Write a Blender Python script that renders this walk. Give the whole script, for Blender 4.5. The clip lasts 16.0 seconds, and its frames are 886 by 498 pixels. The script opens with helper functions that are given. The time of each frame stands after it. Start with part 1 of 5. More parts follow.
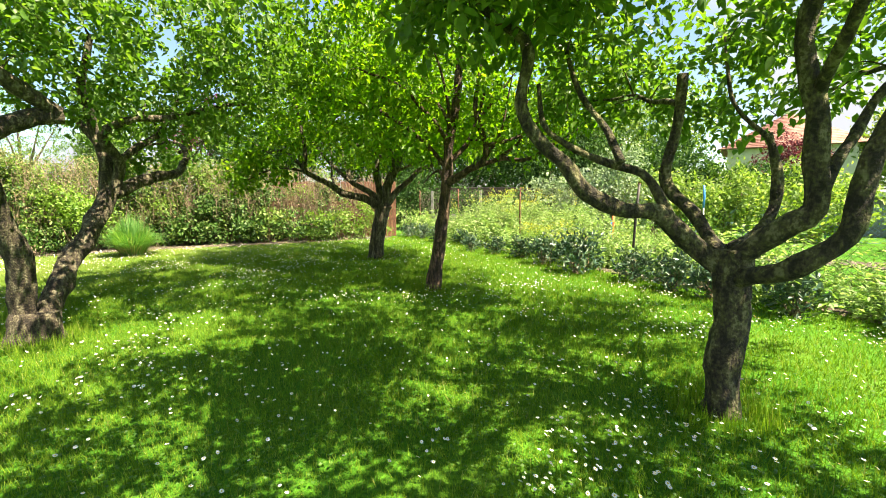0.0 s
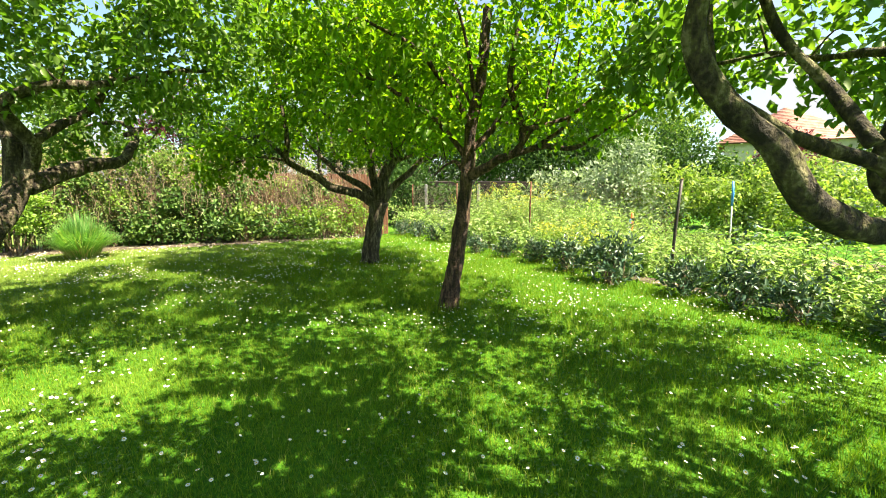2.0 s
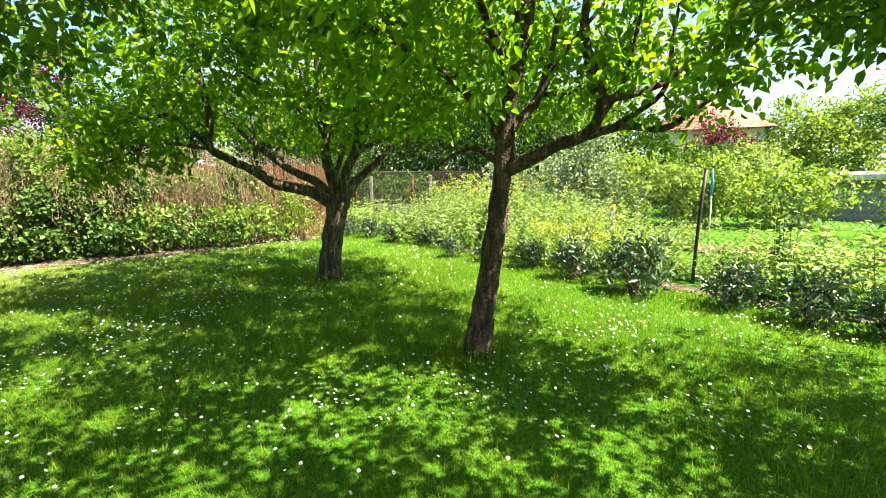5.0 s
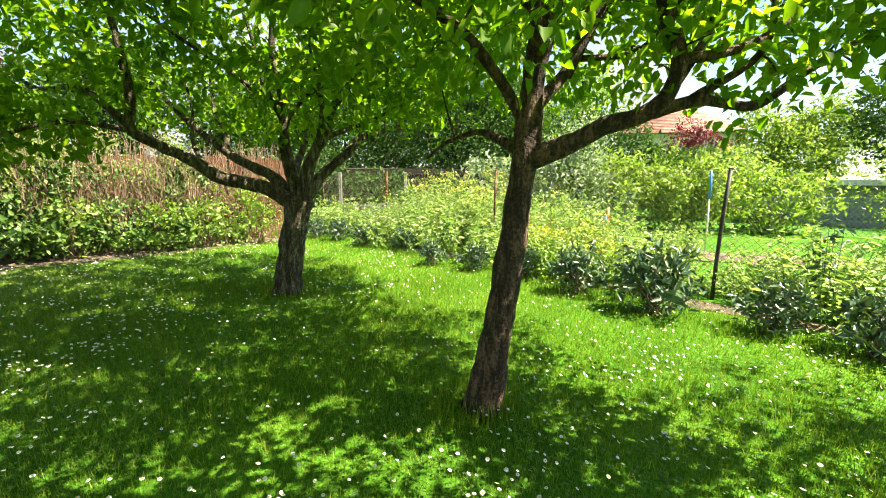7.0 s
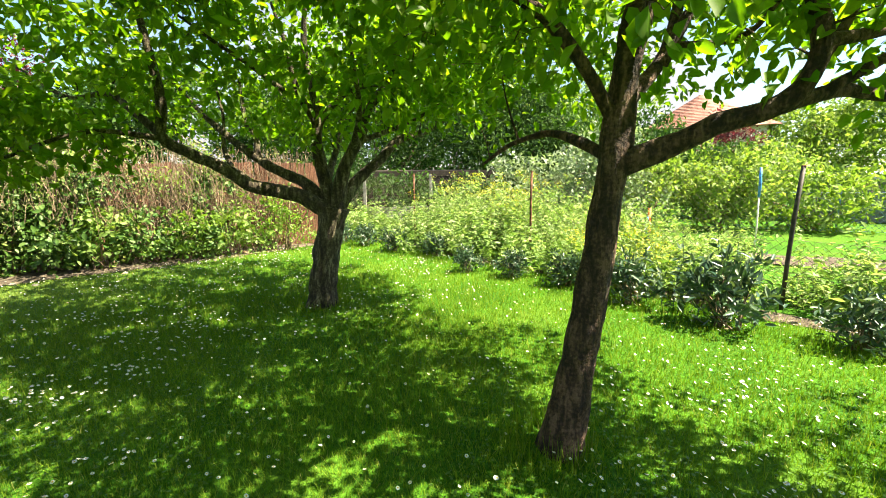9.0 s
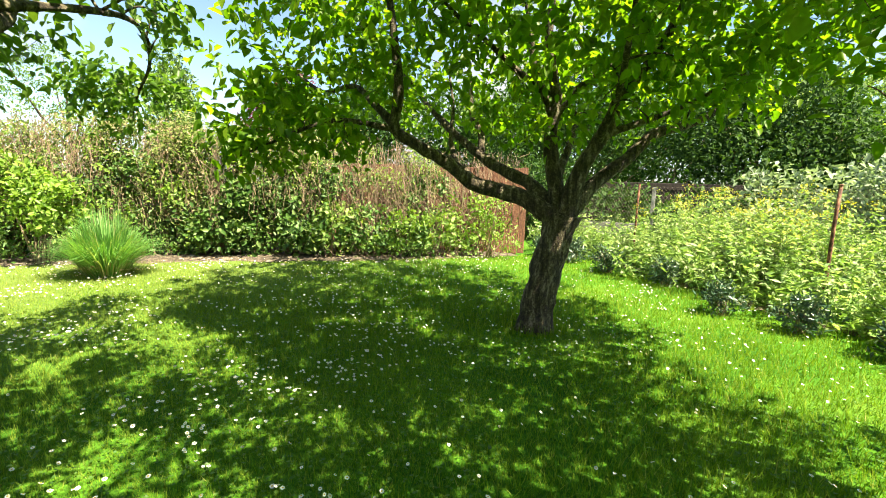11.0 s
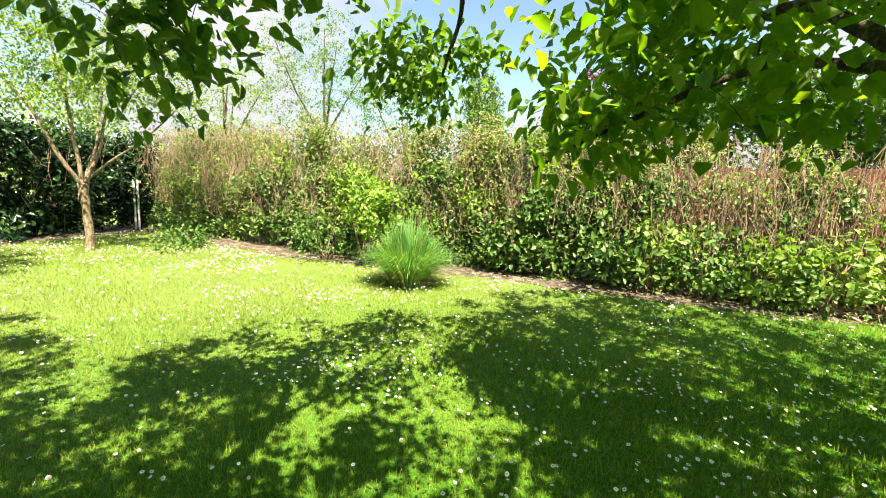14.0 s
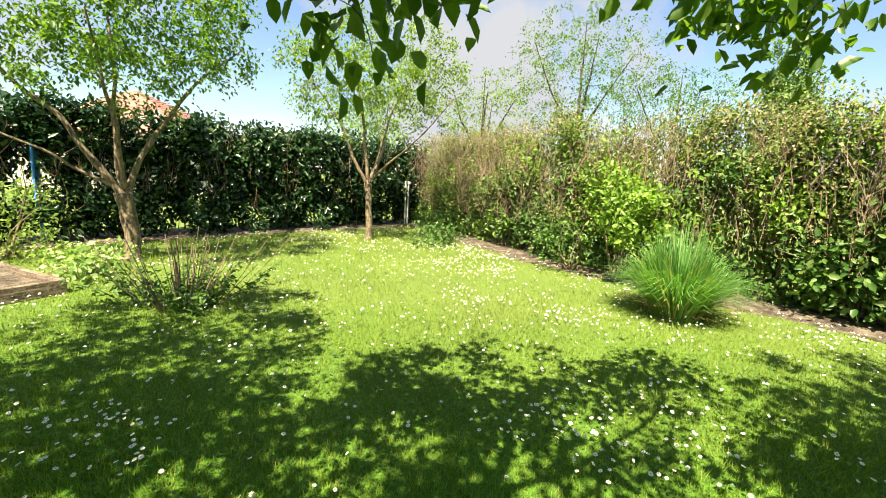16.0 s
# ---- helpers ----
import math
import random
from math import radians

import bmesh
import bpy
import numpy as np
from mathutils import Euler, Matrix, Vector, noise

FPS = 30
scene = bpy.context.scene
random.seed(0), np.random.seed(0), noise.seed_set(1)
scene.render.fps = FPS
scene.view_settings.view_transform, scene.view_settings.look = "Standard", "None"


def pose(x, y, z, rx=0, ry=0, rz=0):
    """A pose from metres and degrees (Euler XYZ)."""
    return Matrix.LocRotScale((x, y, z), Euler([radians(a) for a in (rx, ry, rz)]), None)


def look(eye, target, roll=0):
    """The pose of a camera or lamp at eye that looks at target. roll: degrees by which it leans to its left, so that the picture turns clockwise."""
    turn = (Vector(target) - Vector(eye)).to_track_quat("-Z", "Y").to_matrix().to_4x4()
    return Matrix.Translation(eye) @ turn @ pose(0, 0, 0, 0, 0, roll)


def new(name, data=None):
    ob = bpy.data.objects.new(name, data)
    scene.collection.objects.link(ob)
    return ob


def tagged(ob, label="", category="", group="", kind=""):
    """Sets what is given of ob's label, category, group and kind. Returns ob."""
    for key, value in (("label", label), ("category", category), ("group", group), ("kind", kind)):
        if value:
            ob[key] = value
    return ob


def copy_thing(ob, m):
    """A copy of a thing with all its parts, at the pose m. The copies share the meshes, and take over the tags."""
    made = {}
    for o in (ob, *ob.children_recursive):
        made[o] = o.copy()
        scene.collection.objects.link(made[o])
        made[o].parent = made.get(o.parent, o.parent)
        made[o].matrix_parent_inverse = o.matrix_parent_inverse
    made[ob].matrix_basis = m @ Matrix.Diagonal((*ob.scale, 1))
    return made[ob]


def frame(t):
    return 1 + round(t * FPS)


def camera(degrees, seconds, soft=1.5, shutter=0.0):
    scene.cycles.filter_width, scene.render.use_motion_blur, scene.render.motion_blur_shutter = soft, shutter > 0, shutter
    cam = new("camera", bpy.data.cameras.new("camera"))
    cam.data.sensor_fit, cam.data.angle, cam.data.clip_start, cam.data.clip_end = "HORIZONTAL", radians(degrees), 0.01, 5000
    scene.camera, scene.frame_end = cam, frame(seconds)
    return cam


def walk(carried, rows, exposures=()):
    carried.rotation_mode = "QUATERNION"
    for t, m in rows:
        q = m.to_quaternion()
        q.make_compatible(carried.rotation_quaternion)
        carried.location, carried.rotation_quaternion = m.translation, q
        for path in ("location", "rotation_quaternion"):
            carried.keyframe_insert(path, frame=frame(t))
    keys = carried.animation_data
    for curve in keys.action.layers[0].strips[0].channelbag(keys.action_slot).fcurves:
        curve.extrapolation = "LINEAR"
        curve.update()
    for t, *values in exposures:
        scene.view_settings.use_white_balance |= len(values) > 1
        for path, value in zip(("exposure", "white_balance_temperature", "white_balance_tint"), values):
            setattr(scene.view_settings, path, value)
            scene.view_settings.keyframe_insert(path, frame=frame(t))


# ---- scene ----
cam = camera(92.4, 16.0, 0.95)
PATH = [
    (0, (1.739, 0.843, 1.313), (1.205, 2.754, 1.065), -0.3),
    (0.5, (1.526, 1.075, 1.315), (0.997, 2.987, 1.056), -0.7),
    (1, (1.314, 1.292, 1.344), (0.819, 3.21, 1.072), -2.5),
    (1.5, (1.187, 1.593, 1.354), (0.716, 3.516, 1.072), -1.4),
    (2, (1.046, 1.857, 1.358), (0.59, 3.784, 1.077), 0.1),
    (2.5, (0.786, 2.073, 1.395), (0.338, 4.0, 1.101), -0.0),
    (3, (0.588, 2.276, 1.405), (0.161, 4.205, 1.094), 0.1),
    (3.5, (0.436, 2.587, 1.446), (0.039, 4.519, 1.113), 0.5),
    (4, (0.191, 2.741, 1.457), (-0.134, 4.686, 1.122), 0.4),
    (4.5, (-0.031, 2.902, 1.47), (-0.223, 4.865, 1.138), -0.8),
    (4.7, (-0.054, 2.993, 1.458), (-0.206, 4.959, 1.126), -0.8),
    (6.8, (-0.216, 3.988, 1.399), (-0.184, 5.959, 1.060), -0.1),
    (7, (-0.269, 4.075, 1.396), (-0.233, 6.046, 1.060), 0.3),
    (7.5, (-0.351, 4.247, 1.413), (-0.312, 6.219, 1.078), 0.4),
    (8, (-0.433, 4.301, 1.444), (-0.402, 6.272, 1.108), 0.3),
    (8.2, (-0.476, 4.311, 1.458), (-0.451, 6.282, 1.118), 0.1),
    (10.3, (-0.76, 4.66, 1.4), (-1.21, 6.582, 1.09), -0.3),
    (10.5, (-0.885, 4.74, 1.39), (-1.447, 6.634, 1.084), 0.2),
    (11, (-1.133, 5.109, 1.329), (-1.994, 6.891, 1.043), 1.9),
    (11.5, (-1.398, 5.281, 1.314), (-2.497, 6.926, 1.02), 1.8),
    (12, (-1.674, 5.43, 1.314), (-2.91, 6.976, 1.03), 1.9),
    (12.5, (-1.904, 5.628, 1.295), (-3.343, 6.988, 1.016), 2.6),
    (13, (-2.101, 5.817, 1.308), (-3.682, 7.008, 1.024), 3.1),
    (13.5, (-2.361, 5.955, 1.295), (-4.02, 7.035, 1.011), 2.9),
    (14, (-2.581, 6.022, 1.307), (-4.331, 6.947, 1.019), 2.7),
    (14.5, (-2.811, 6.09, 1.261), (-4.694, 6.699, 0.973), 3.2),
    (15, (-3.05, 6.203, 1.253), (-5.01, 6.457, 0.947), 4.6),
    (15.5, (-3.227, 6.187, 1.253), (-5.2, 6.213, 0.925), 3.6),
    (16, (-3.353, 6.129, 1.25), (-5.321, 5.992, 0.925), 3.0),
]
walk(cam, [(t, look(eye, target, roll)) for t, eye, target, roll in PATH],
     [(0, 2.38), (3, 2.46), (12, 2.44), (14, 2.38), (15, 2.22), (16, 2.06)])

# ---- world, sun ----
SUN_AZ, SUN_EL = radians(101.0), radians(57.5)
world = bpy.data.worlds.new("sky")
scene.world = world
world.use_nodes = True
wn, wl = world.node_tree.nodes, world.node_tree.links
bg = wn["Background"]
sky = wn.new("ShaderNodeTexSky")
sky.sky_type, sky.sun_disc = "NISHITA", False
sky.dust_density = 0.4
sky.sun_elevation, sky.sun_rotation = SUN_EL, SUN_AZ
puffs = wn.new("ShaderNodeTexNoise")
puffs.inputs["Scale"].default_value, puffs.inputs["Detail"].default_value = 2.6, 7.0
puffs.inputs["Roughness"].default_value = 0.55
puff_ramp = wn.new("ShaderNodeValToRGB")
puff_ramp.color_ramp.elements[0].position, puff_ramp.color_ramp.elements[1].position = 0.47, 0.60
clouds = wn.new("ShaderNodeMix")
clouds.data_type = "RGBA"
clouds.inputs["B"].default_value = (3.3, 3.35, 3.5, 1)
wl.new(puffs.outputs["Fac"], puff_ramp.inputs["Fac"])
wl.new(puff_ramp.outputs["Color"], clouds.inputs["Factor"])
wl.new(sky.outputs["Color"], clouds.inputs["A"])
wl.new(clouds.outputs["Result"], bg.inputs["Color"])
bg.inputs["Strength"].default_value = 0.055
sun_data = bpy.data.lights.new("sun", "SUN")
sun_data.energy, sun_data.angle, sun_data.color = 5.0, radians(0.53), (1.0, 0.89, 0.64)
sun = new("sun", sun_data)
SUN_DIR = Vector((math.sin(SUN_AZ) * math.cos(SUN_EL), math.cos(SUN_AZ) * math.cos(SUN_EL), math.sin(SUN_EL)))
sun.matrix_world = look(SUN_DIR * 40, (0, 0, 0))

rng = np.random.default_rng(7)


# ---- materials ----
def material(name):
    m = bpy.data.materials.new(name)
    m.use_nodes = True
    return m, m.node_tree.nodes, m.node_tree.links, m.node_tree.nodes["Principled BSDF"]


def ramp_node(n, stops):
    r = n.new("ShaderNodeValToRGB")
    e = r.color_ramp.elements
    while len(e) < len(stops):
        e.new(0.5)
    for el, (p, c) in zip(e, stops):
        el.position, el.color = p, (*c, 1)
    return r


def leaf_material(name, stops, rough=0.45, through_light=0.4, glow=(1.5, 1.6, 0.5), spec=0.5, dry=None):
    """Leaves: each leaf its own shade, light passing through the blade. dry: pale patch tone, mostly painted sunlight
    on the western lawn.
    """
    m, n, l, p = material(name)
    geo = n.new("ShaderNodeNewGeometry")
    ramp = ramp_node(n, stops)
    l.new(geo.outputs["Random Per Island"], ramp.inputs["Fac"])
    vein = n.new("ShaderNodeTexNoise")
    vein.inputs["Scale"].default_value, vein.inputs["Detail"].default_value = 45, 3
    coord = n.new("ShaderNodeTexCoord")
    l.new(coord.outputs["Object"], vein.inputs["Vector"])
    hsv = n.new("ShaderNodeHueSaturation")
    span = n.new("ShaderNodeMapRange")
    span.inputs["To Min"].default_value, span.inputs["To Max"].default_value = 0.7, 1.3
    l.new(vein.outputs["Fac"], span.inputs["Value"])
    l.new(span.outputs["Result"], hsv.inputs["Value"])
    l.new(ramp.outputs["Color"], hsv.inputs["Color"])
    # pale patches, stronger westward: full sun on the grass put into its colour
    if dry:
        patch = n.new("ShaderNodeTexNoise")
        patch.inputs["Scale"].default_value, patch.inputs["Detail"].default_value = 0.55, 6
        l.new(coord.outputs["Object"], patch.inputs["Vector"])
        share = ramp_node(n, [(0.3, (0, 0, 0)), (0.62, (0.95, 0.95, 0.95))])
        l.new(patch.outputs["Fac"], share.inputs["Fac"])
        axes = n.new("ShaderNodeSeparateXYZ")
        l.new(coord.outputs["Object"], axes.inputs["Vector"])
        open_lawn = n.new("ShaderNodeMapRange")
        open_lawn.inputs["From Min"].default_value, open_lawn.inputs["From Max"].default_value = -3.0, -7.0
        open_lawn.inputs["To Min"].default_value = 0.12
        l.new(axes.outputs["X"], open_lawn.inputs["Value"])
        sunny_share = n.new("ShaderNodeMath")
        sunny_share.operation = "MULTIPLY"
        l.new(share.outputs["Color"], sunny_share.inputs[0])
        l.new(open_lawn.outputs["Result"], sunny_share.inputs[1])
        sunny_tone = n.new("ShaderNodeMix")
        sunny_tone.data_type = "RGBA"
        sunny_tone.inputs["B"].default_value = (*dry, 1)
        l.new(sunny_share.outputs["Value"], sunny_tone.inputs["Factor"])
        l.new(ramp.outputs["Color"], sunny_tone.inputs["A"])
        l.new(sunny_tone.outputs["Result"], hsv.inputs["Color"])
    l.new(hsv.outputs["Color"], p.inputs["Base Color"])
    p.inputs["Roughness"].default_value = rough
    p.inputs["Specular IOR Level"].default_value = spec
    trans = n.new("ShaderNodeBsdfTranslucent")
    tint = n.new("ShaderNodeMix")
    tint.data_type, tint.blend_type = "RGBA", "MULTIPLY"
    tint.inputs["Factor"].default_value = 1.0
    tint.inputs["B"].default_value = (*glow, 1)
    l.new(hsv.outputs["Color"], tint.inputs["A"])
    l.new(tint.outputs["Result"], trans.inputs["Color"])
    mix = n.new("ShaderNodeMixShader")
    mix.inputs["Fac"].default_value = through_light
    l.new(p.outputs["BSDF"], mix.inputs[1])
    l.new(trans.outputs["BSDF"], mix.inputs[2])
    l.new(mix.outputs["Shader"], n["Material Output"].inputs["Surface"])
    return m


def rough_material(name, stops, scale=(6, 6, 6), rough=0.9, bump=0.4, detail=6.0, fine=40.0, metal=0.0, bump_distance=0.01):
    """Bark, soil, timber, stone: noise at two scales with relief."""
    m, n, l, p = material(name)
    coord = n.new("ShaderNodeTexCoord")
    mapping = n.new("ShaderNodeMapping")
    mapping.inputs["Scale"].default_value = scale
    l.new(coord.outputs["Object"], mapping.inputs["Vector"])
    a = n.new("ShaderNodeTexNoise")
    a.inputs["Scale"].default_value, a.inputs["Detail"].default_value = 1.0, detail
    a.inputs["Roughness"].default_value = 0.65
    l.new(mapping.outputs["Vector"], a.inputs["Vector"])
    b = n.new("ShaderNodeTexNoise")
    b.inputs["Scale"].default_value, b.inputs["Detail"].default_value = fine, 4.0
    l.new(coord.outputs["Object"], b.inputs["Vector"])
    mixv = n.new("ShaderNodeMath")
    mixv.operation = "MULTIPLY_ADD"
    mixv.inputs[1].default_value = 0.3
    l.new(b.outputs["Fac"], mixv.inputs[0])
    half = n.new("ShaderNodeMath")
    half.operation = "MULTIPLY"
    half.inputs[1].default_value = 0.7
    l.new(a.outputs["Fac"], half.inputs[0])
    l.new(half.outputs["Value"], mixv.inputs[2])
    spread = n.new("ShaderNodeMapRange")
    spread.inputs["From Min"].default_value, spread.inputs["From Max"].default_value = 0.33, 0.67
    l.new(mixv.outputs["Value"], spread.inputs["Value"])
    ramp = ramp_node(n, stops)
    l.new(spread.outputs["Result"], ramp.inputs["Fac"])
    l.new(ramp.outputs["Color"], p.inputs["Base Color"])
    p.inputs["Roughness"].default_value, p.inputs["Metallic"].default_value = rough, metal
    bp = n.new("ShaderNodeBump")
    bp.inputs["Strength"].default_value, bp.inputs["Distance"].default_value = bump, bump_distance
    l.new(spread.outputs["Result"], bp.inputs["Height"])
    l.new(bp.outputs["Normal"], p.inputs["Normal"])
    return m


M_APPLE = leaf_material("apple leaf", [(0, (0.075, 0.165, 0.009)), (0.5, (0.115, 0.225, 0.012)), (1, (0.2, 0.29, 0.026))], 0.42, 0.64, (1.5, 1.6, 0.3), 0.4)
M_OLD_APPLE = leaf_material("old apple leaf", [(0, (0.06, 0.13, 0.016)), (0.6, (0.09, 0.175, 0.022)), (1, (0.15, 0.23, 0.045))], 0.42, 0.52, (1.5, 1.6, 0.45))
M_YOUNG = leaf_material("young fruit tree leaf", [(0, (0.09, 0.17, 0.015)), (1, (0.2, 0.29, 0.03))], 0.45, 0.4)
M_LAUREL = leaf_material("laurel leaf", [(0, (0.012, 0.035, 0.012)), (0.7, (0.02, 0.055, 0.016)), (1, (0.05, 0.09, 0.02))], 0.26, 0.12)
M_EVERGREEN = leaf_material("evergreen shrub leaf", [(0, (0.025, 0.06, 0.034)), (0.7, (0.055, 0.105, 0.06)), (1, (0.15, 0.2, 0.12))], 0.28, 0.12)
M_HEDGE = leaf_material("mixed hedge leaf", [(0, (0.06, 0.1, 0.022)), (0.4, (0.125, 0.175, 0.04)), (0.76, (0.22, 0.26, 0.085)), (0.82, (0.28, 0.2, 0.12)), (1, (0.42, 0.34, 0.22))], 0.7, 0.3, (1.4, 1.4, 0.6), 0.2)
M_HEDGE_LOW = leaf_material("broad hedge leaf", [(0, (0.035, 0.085, 0.016)), (0.7, (0.08, 0.16, 0.03)), (1, (0.2, 0.27, 0.09))], 0.45, 0.3, (1.5, 1.6, 0.5), 0.3)
M_LIME = leaf_material("lime green leaf", [(0, (0.1, 0.2, 0.02)), (1, (0.22, 0.32, 0.05))], 0.45, 0.4)
M_PERENNIAL = leaf_material("perennial leaf", [(0, (0.11, 0.2, 0.045)), (0.6, (0.24, 0.35, 0.11)), (1, (0.45, 0.52, 0.28))], 0.55, 0.42, (1.4, 1.5, 0.6), 0.3)
M_YELLOW = leaf_material("yellow blossom", [(0, (0.36, 0.4, 0.02)), (1, (0.62, 0.56, 0.03))], 0.6, 0.3, (1.2, 1.2, 0.6))
M_DARKTREE = leaf_material("dark tree leaf", [(0, (0.022, 0.06, 0.014)), (1, (0.06, 0.12, 0.025))], 0.7, 0.3, (1.5, 1.6, 0.5), 0.2)
M_MIDTREE = leaf_material("garden tree leaf", [(0, (0.09, 0.16, 0.03)), (0.7, (0.19, 0.28, 0.065)), (1, (0.34, 0.4, 0.15))], 0.55, 0.42, (1.5, 1.6, 0.5), 0.25)
M_SILVER = leaf_material("silvery leaf", [(0, (0.14, 0.2, 0.11)), (1, (0.34, 0.42, 0.28))], 0.5, 0.35, (1.2, 1.3, 0.7))
M_PURPLE = leaf_material("purple leaf", [(0, (0.05, 0.012, 0.02)), (1, (0.14, 0.03, 0.045))], 0.45, 0.35, (1.8, 0.7, 0.8))
M_THUJA = leaf_material("thuja spray", [(0, (0.06, 0.13, 0.025)), (1, (0.15, 0.23, 0.05))], 0.6, 0.25)
M_GRASS = leaf_material("grass blade", [(0, (0.075, 0.165, 0.009)), (0.6, (0.138, 0.23, 0.014)), (0.93, (0.22, 0.285, 0.03)), (1, (0.35, 0.33, 0.12))], 0.7, 0.35, (1.2, 1.5, 0.35), 0.04, (0.22, 0.265, 0.065))
M_CLOVER = leaf_material("clover leaf", [(0, (0.045, 0.12, 0.012)), (1, (0.09, 0.18, 0.016))], 0.5, 0.3)
M_REED = leaf_material("ornamental grass blade", [(0, (0.08, 0.2, 0.045)), (0.8, (0.17, 0.33, 0.09)), (1, (0.36, 0.38, 0.17))], 0.45, 0.35)
M_STRAW = leaf_material("dry straw", [(0, (0.25, 0.17, 0.08)), (1, (0.45, 0.36, 0.2))], 0.7, 0.15, (1, 1, 0.8))
M_PETAL = leaf_material("daisy petal", [(0, (0.72, 0.72, 0.7)), (1, (0.82, 0.82, 0.8))], 0.6, 0.25, (1, 1, 1))
M_POLLEN = rough_material("daisy centre", [(0.3, (0.6, 0.38, 0.02)), (0.7, (0.75, 0.5, 0.04))], (30, 30, 30), 0.8, 0.1)
M_BARK = rough_material("apple bark", [(0.28, (0.018, 0.013, 0.009)), (0.48, (0.055, 0.04, 0.026)), (0.6, (0.085, 0.072, 0.04)), (0.78, (0.2, 0.17, 0.115))], (22, 22, 5), 0.92, 1.0, 8, 60, 0, 0.02)
M_BARK_MOSS = rough_material("mossy apple bark", [(0.3, (0.018, 0.014, 0.009)), (0.47, (0.055, 0.043, 0.026)), (0.6, (0.08, 0.075, 0.026)), (0.78, (0.19, 0.17, 0.09))], (16, 16, 6), 0.95, 1.0, 8, 50, 0, 0.025)
M_BARK_RED = rough_material("reddish bark", [(0.28, (0.018, 0.011, 0.008)), (0.5, (0.055, 0.03, 0.02)), (0.75, (0.15, 0.09, 0.06))], (24, 24, 5), 0.92, 1.0, 8, 60, 0, 0.02)
M_BARK_YOUNG = rough_material("young bark", [(0.3, (0.08, 0.058, 0.038)), (0.7, (0.24, 0.18, 0.11))], (30, 30, 8), 0.85, 0.6)
M_TWIG = rough_material("hedge twig", [(0.3, (0.1, 0.066, 0.043)), (0.7, (0.3, 0.215, 0.145))], (8, 8, 2), 0.85, 0.2)
M_SOIL = rough_material("dry garden soil", [(0.3, (0.05, 0.036, 0.025)), (0.55, (0.115, 0.088, 0.062)), (0.75, (0.21, 0.165, 0.12))], (7, 7, 7), 0.97, 1.0, 9, 70, 0, 0.03)
M_STONE = rough_material("pale field stone", [(0.3, (0.17, 0.15, 0.12)), (0.7, (0.36, 0.32, 0.27))], (14, 14, 14), 0.9, 0.6)
M_OLDWOOD = rough_material("weathered edging board", [(0.3, (0.08, 0.055, 0.038)), (0.7, (0.24, 0.18, 0.13))], (4, 4, 30), 0.9, 0.6)
M_PLANK = rough_material("brown fence plank", [(0.3, (0.09, 0.035, 0.02)), (0.5, (0.17, 0.07, 0.04)), (0.75, (0.27, 0.13, 0.08))], (40, 40, 2.5), 0.75, 0.5)
M_SHED = rough_material("dark shed board", [(0.3, (0.012, 0.008, 0.006)), (0.7, (0.035, 0.023, 0.017))], (30, 30, 3), 0.8, 0.4)
M_CONCRETE = rough_material("weathered concrete", [(0.3, (0.14, 0.14, 0.13)), (0.7, (0.28, 0.28, 0.27))], (6, 6, 6), 0.9, 0.4)
M_RUST = rough_material("rusty steel post", [(0.3, (0.05, 0.02, 0.012)), (0.5, (0.14, 0.055, 0.03)), (0.7, (0.25, 0.12, 0.07))], (20, 20, 12), 0.8, 0.5, metal=0.2)
M_DARKPOST = rough_material("black coated post", [(0.3, (0.012, 0.011, 0.012)), (0.7, (0.05, 0.035, 0.03))], (20, 20, 12), 0.6, 0.3)
M_WIRE = rough_material("dull galvanised wire", [(0.3, (0.1, 0.08, 0.06)), (0.7, (0.24, 0.2, 0.16))], (20, 20, 20), 0.6, 0.2, metal=0.5)
M_ROOF = rough_material("red roof tile", [(0.3, (0.26, 0.11, 0.085)), (0.7, (0.42, 0.21, 0.165))], (3, 3, 3), 0.8, 0.4)
M_RENDERWALL = rough_material("cream wall render", [(0.3, (0.6, 0.55, 0.46)), (0.7, (0.72, 0.68, 0.58))], (4, 4, 4), 0.9, 0.3)
M_FELT = rough_material("pale roofing sheet", [(0.3, (0.4, 0.4, 0.41)), (0.7, (0.6, 0.6, 0.61))], (5, 5, 5), 0.6, 0.2)
M_NET = rough_material("blue coated wire", [(0.3, (0.1, 0.2, 0.42)), (0.7, (0.2, 0.32, 0.55))], (20, 20, 20), 0.6, 0.2)
M_BLUE = rough_material("blue plastic", [(0.3, (0.04, 0.2, 0.6)), (0.7, (0.07, 0.3, 0.75))], (6, 6, 6), 0.4, 0.1)
M_ORANGE = rough_material("orange painted wood", [(0.3, (0.6, 0.12, 0.02)), (0.7, (0.75, 0.2, 0.04))], (6, 6, 6), 0.55, 0.1)
M_WHITE = rough_material("white painted wood", [(0.3, (0.62, 0.62, 0.6)), (0.7, (0.78, 0.78, 0.76))], (8, 8, 8), 0.6, 0.15)
M_GLASS = material("window glass")[0]
M_GLASS.node_tree.nodes["Principled BSDF"].inputs["Base Color"].default_value = (0.02, 0.025, 0.03, 1)
M_GLASS.node_tree.nodes["Principled BSDF"].inputs["Roughness"].default_value = 0.05


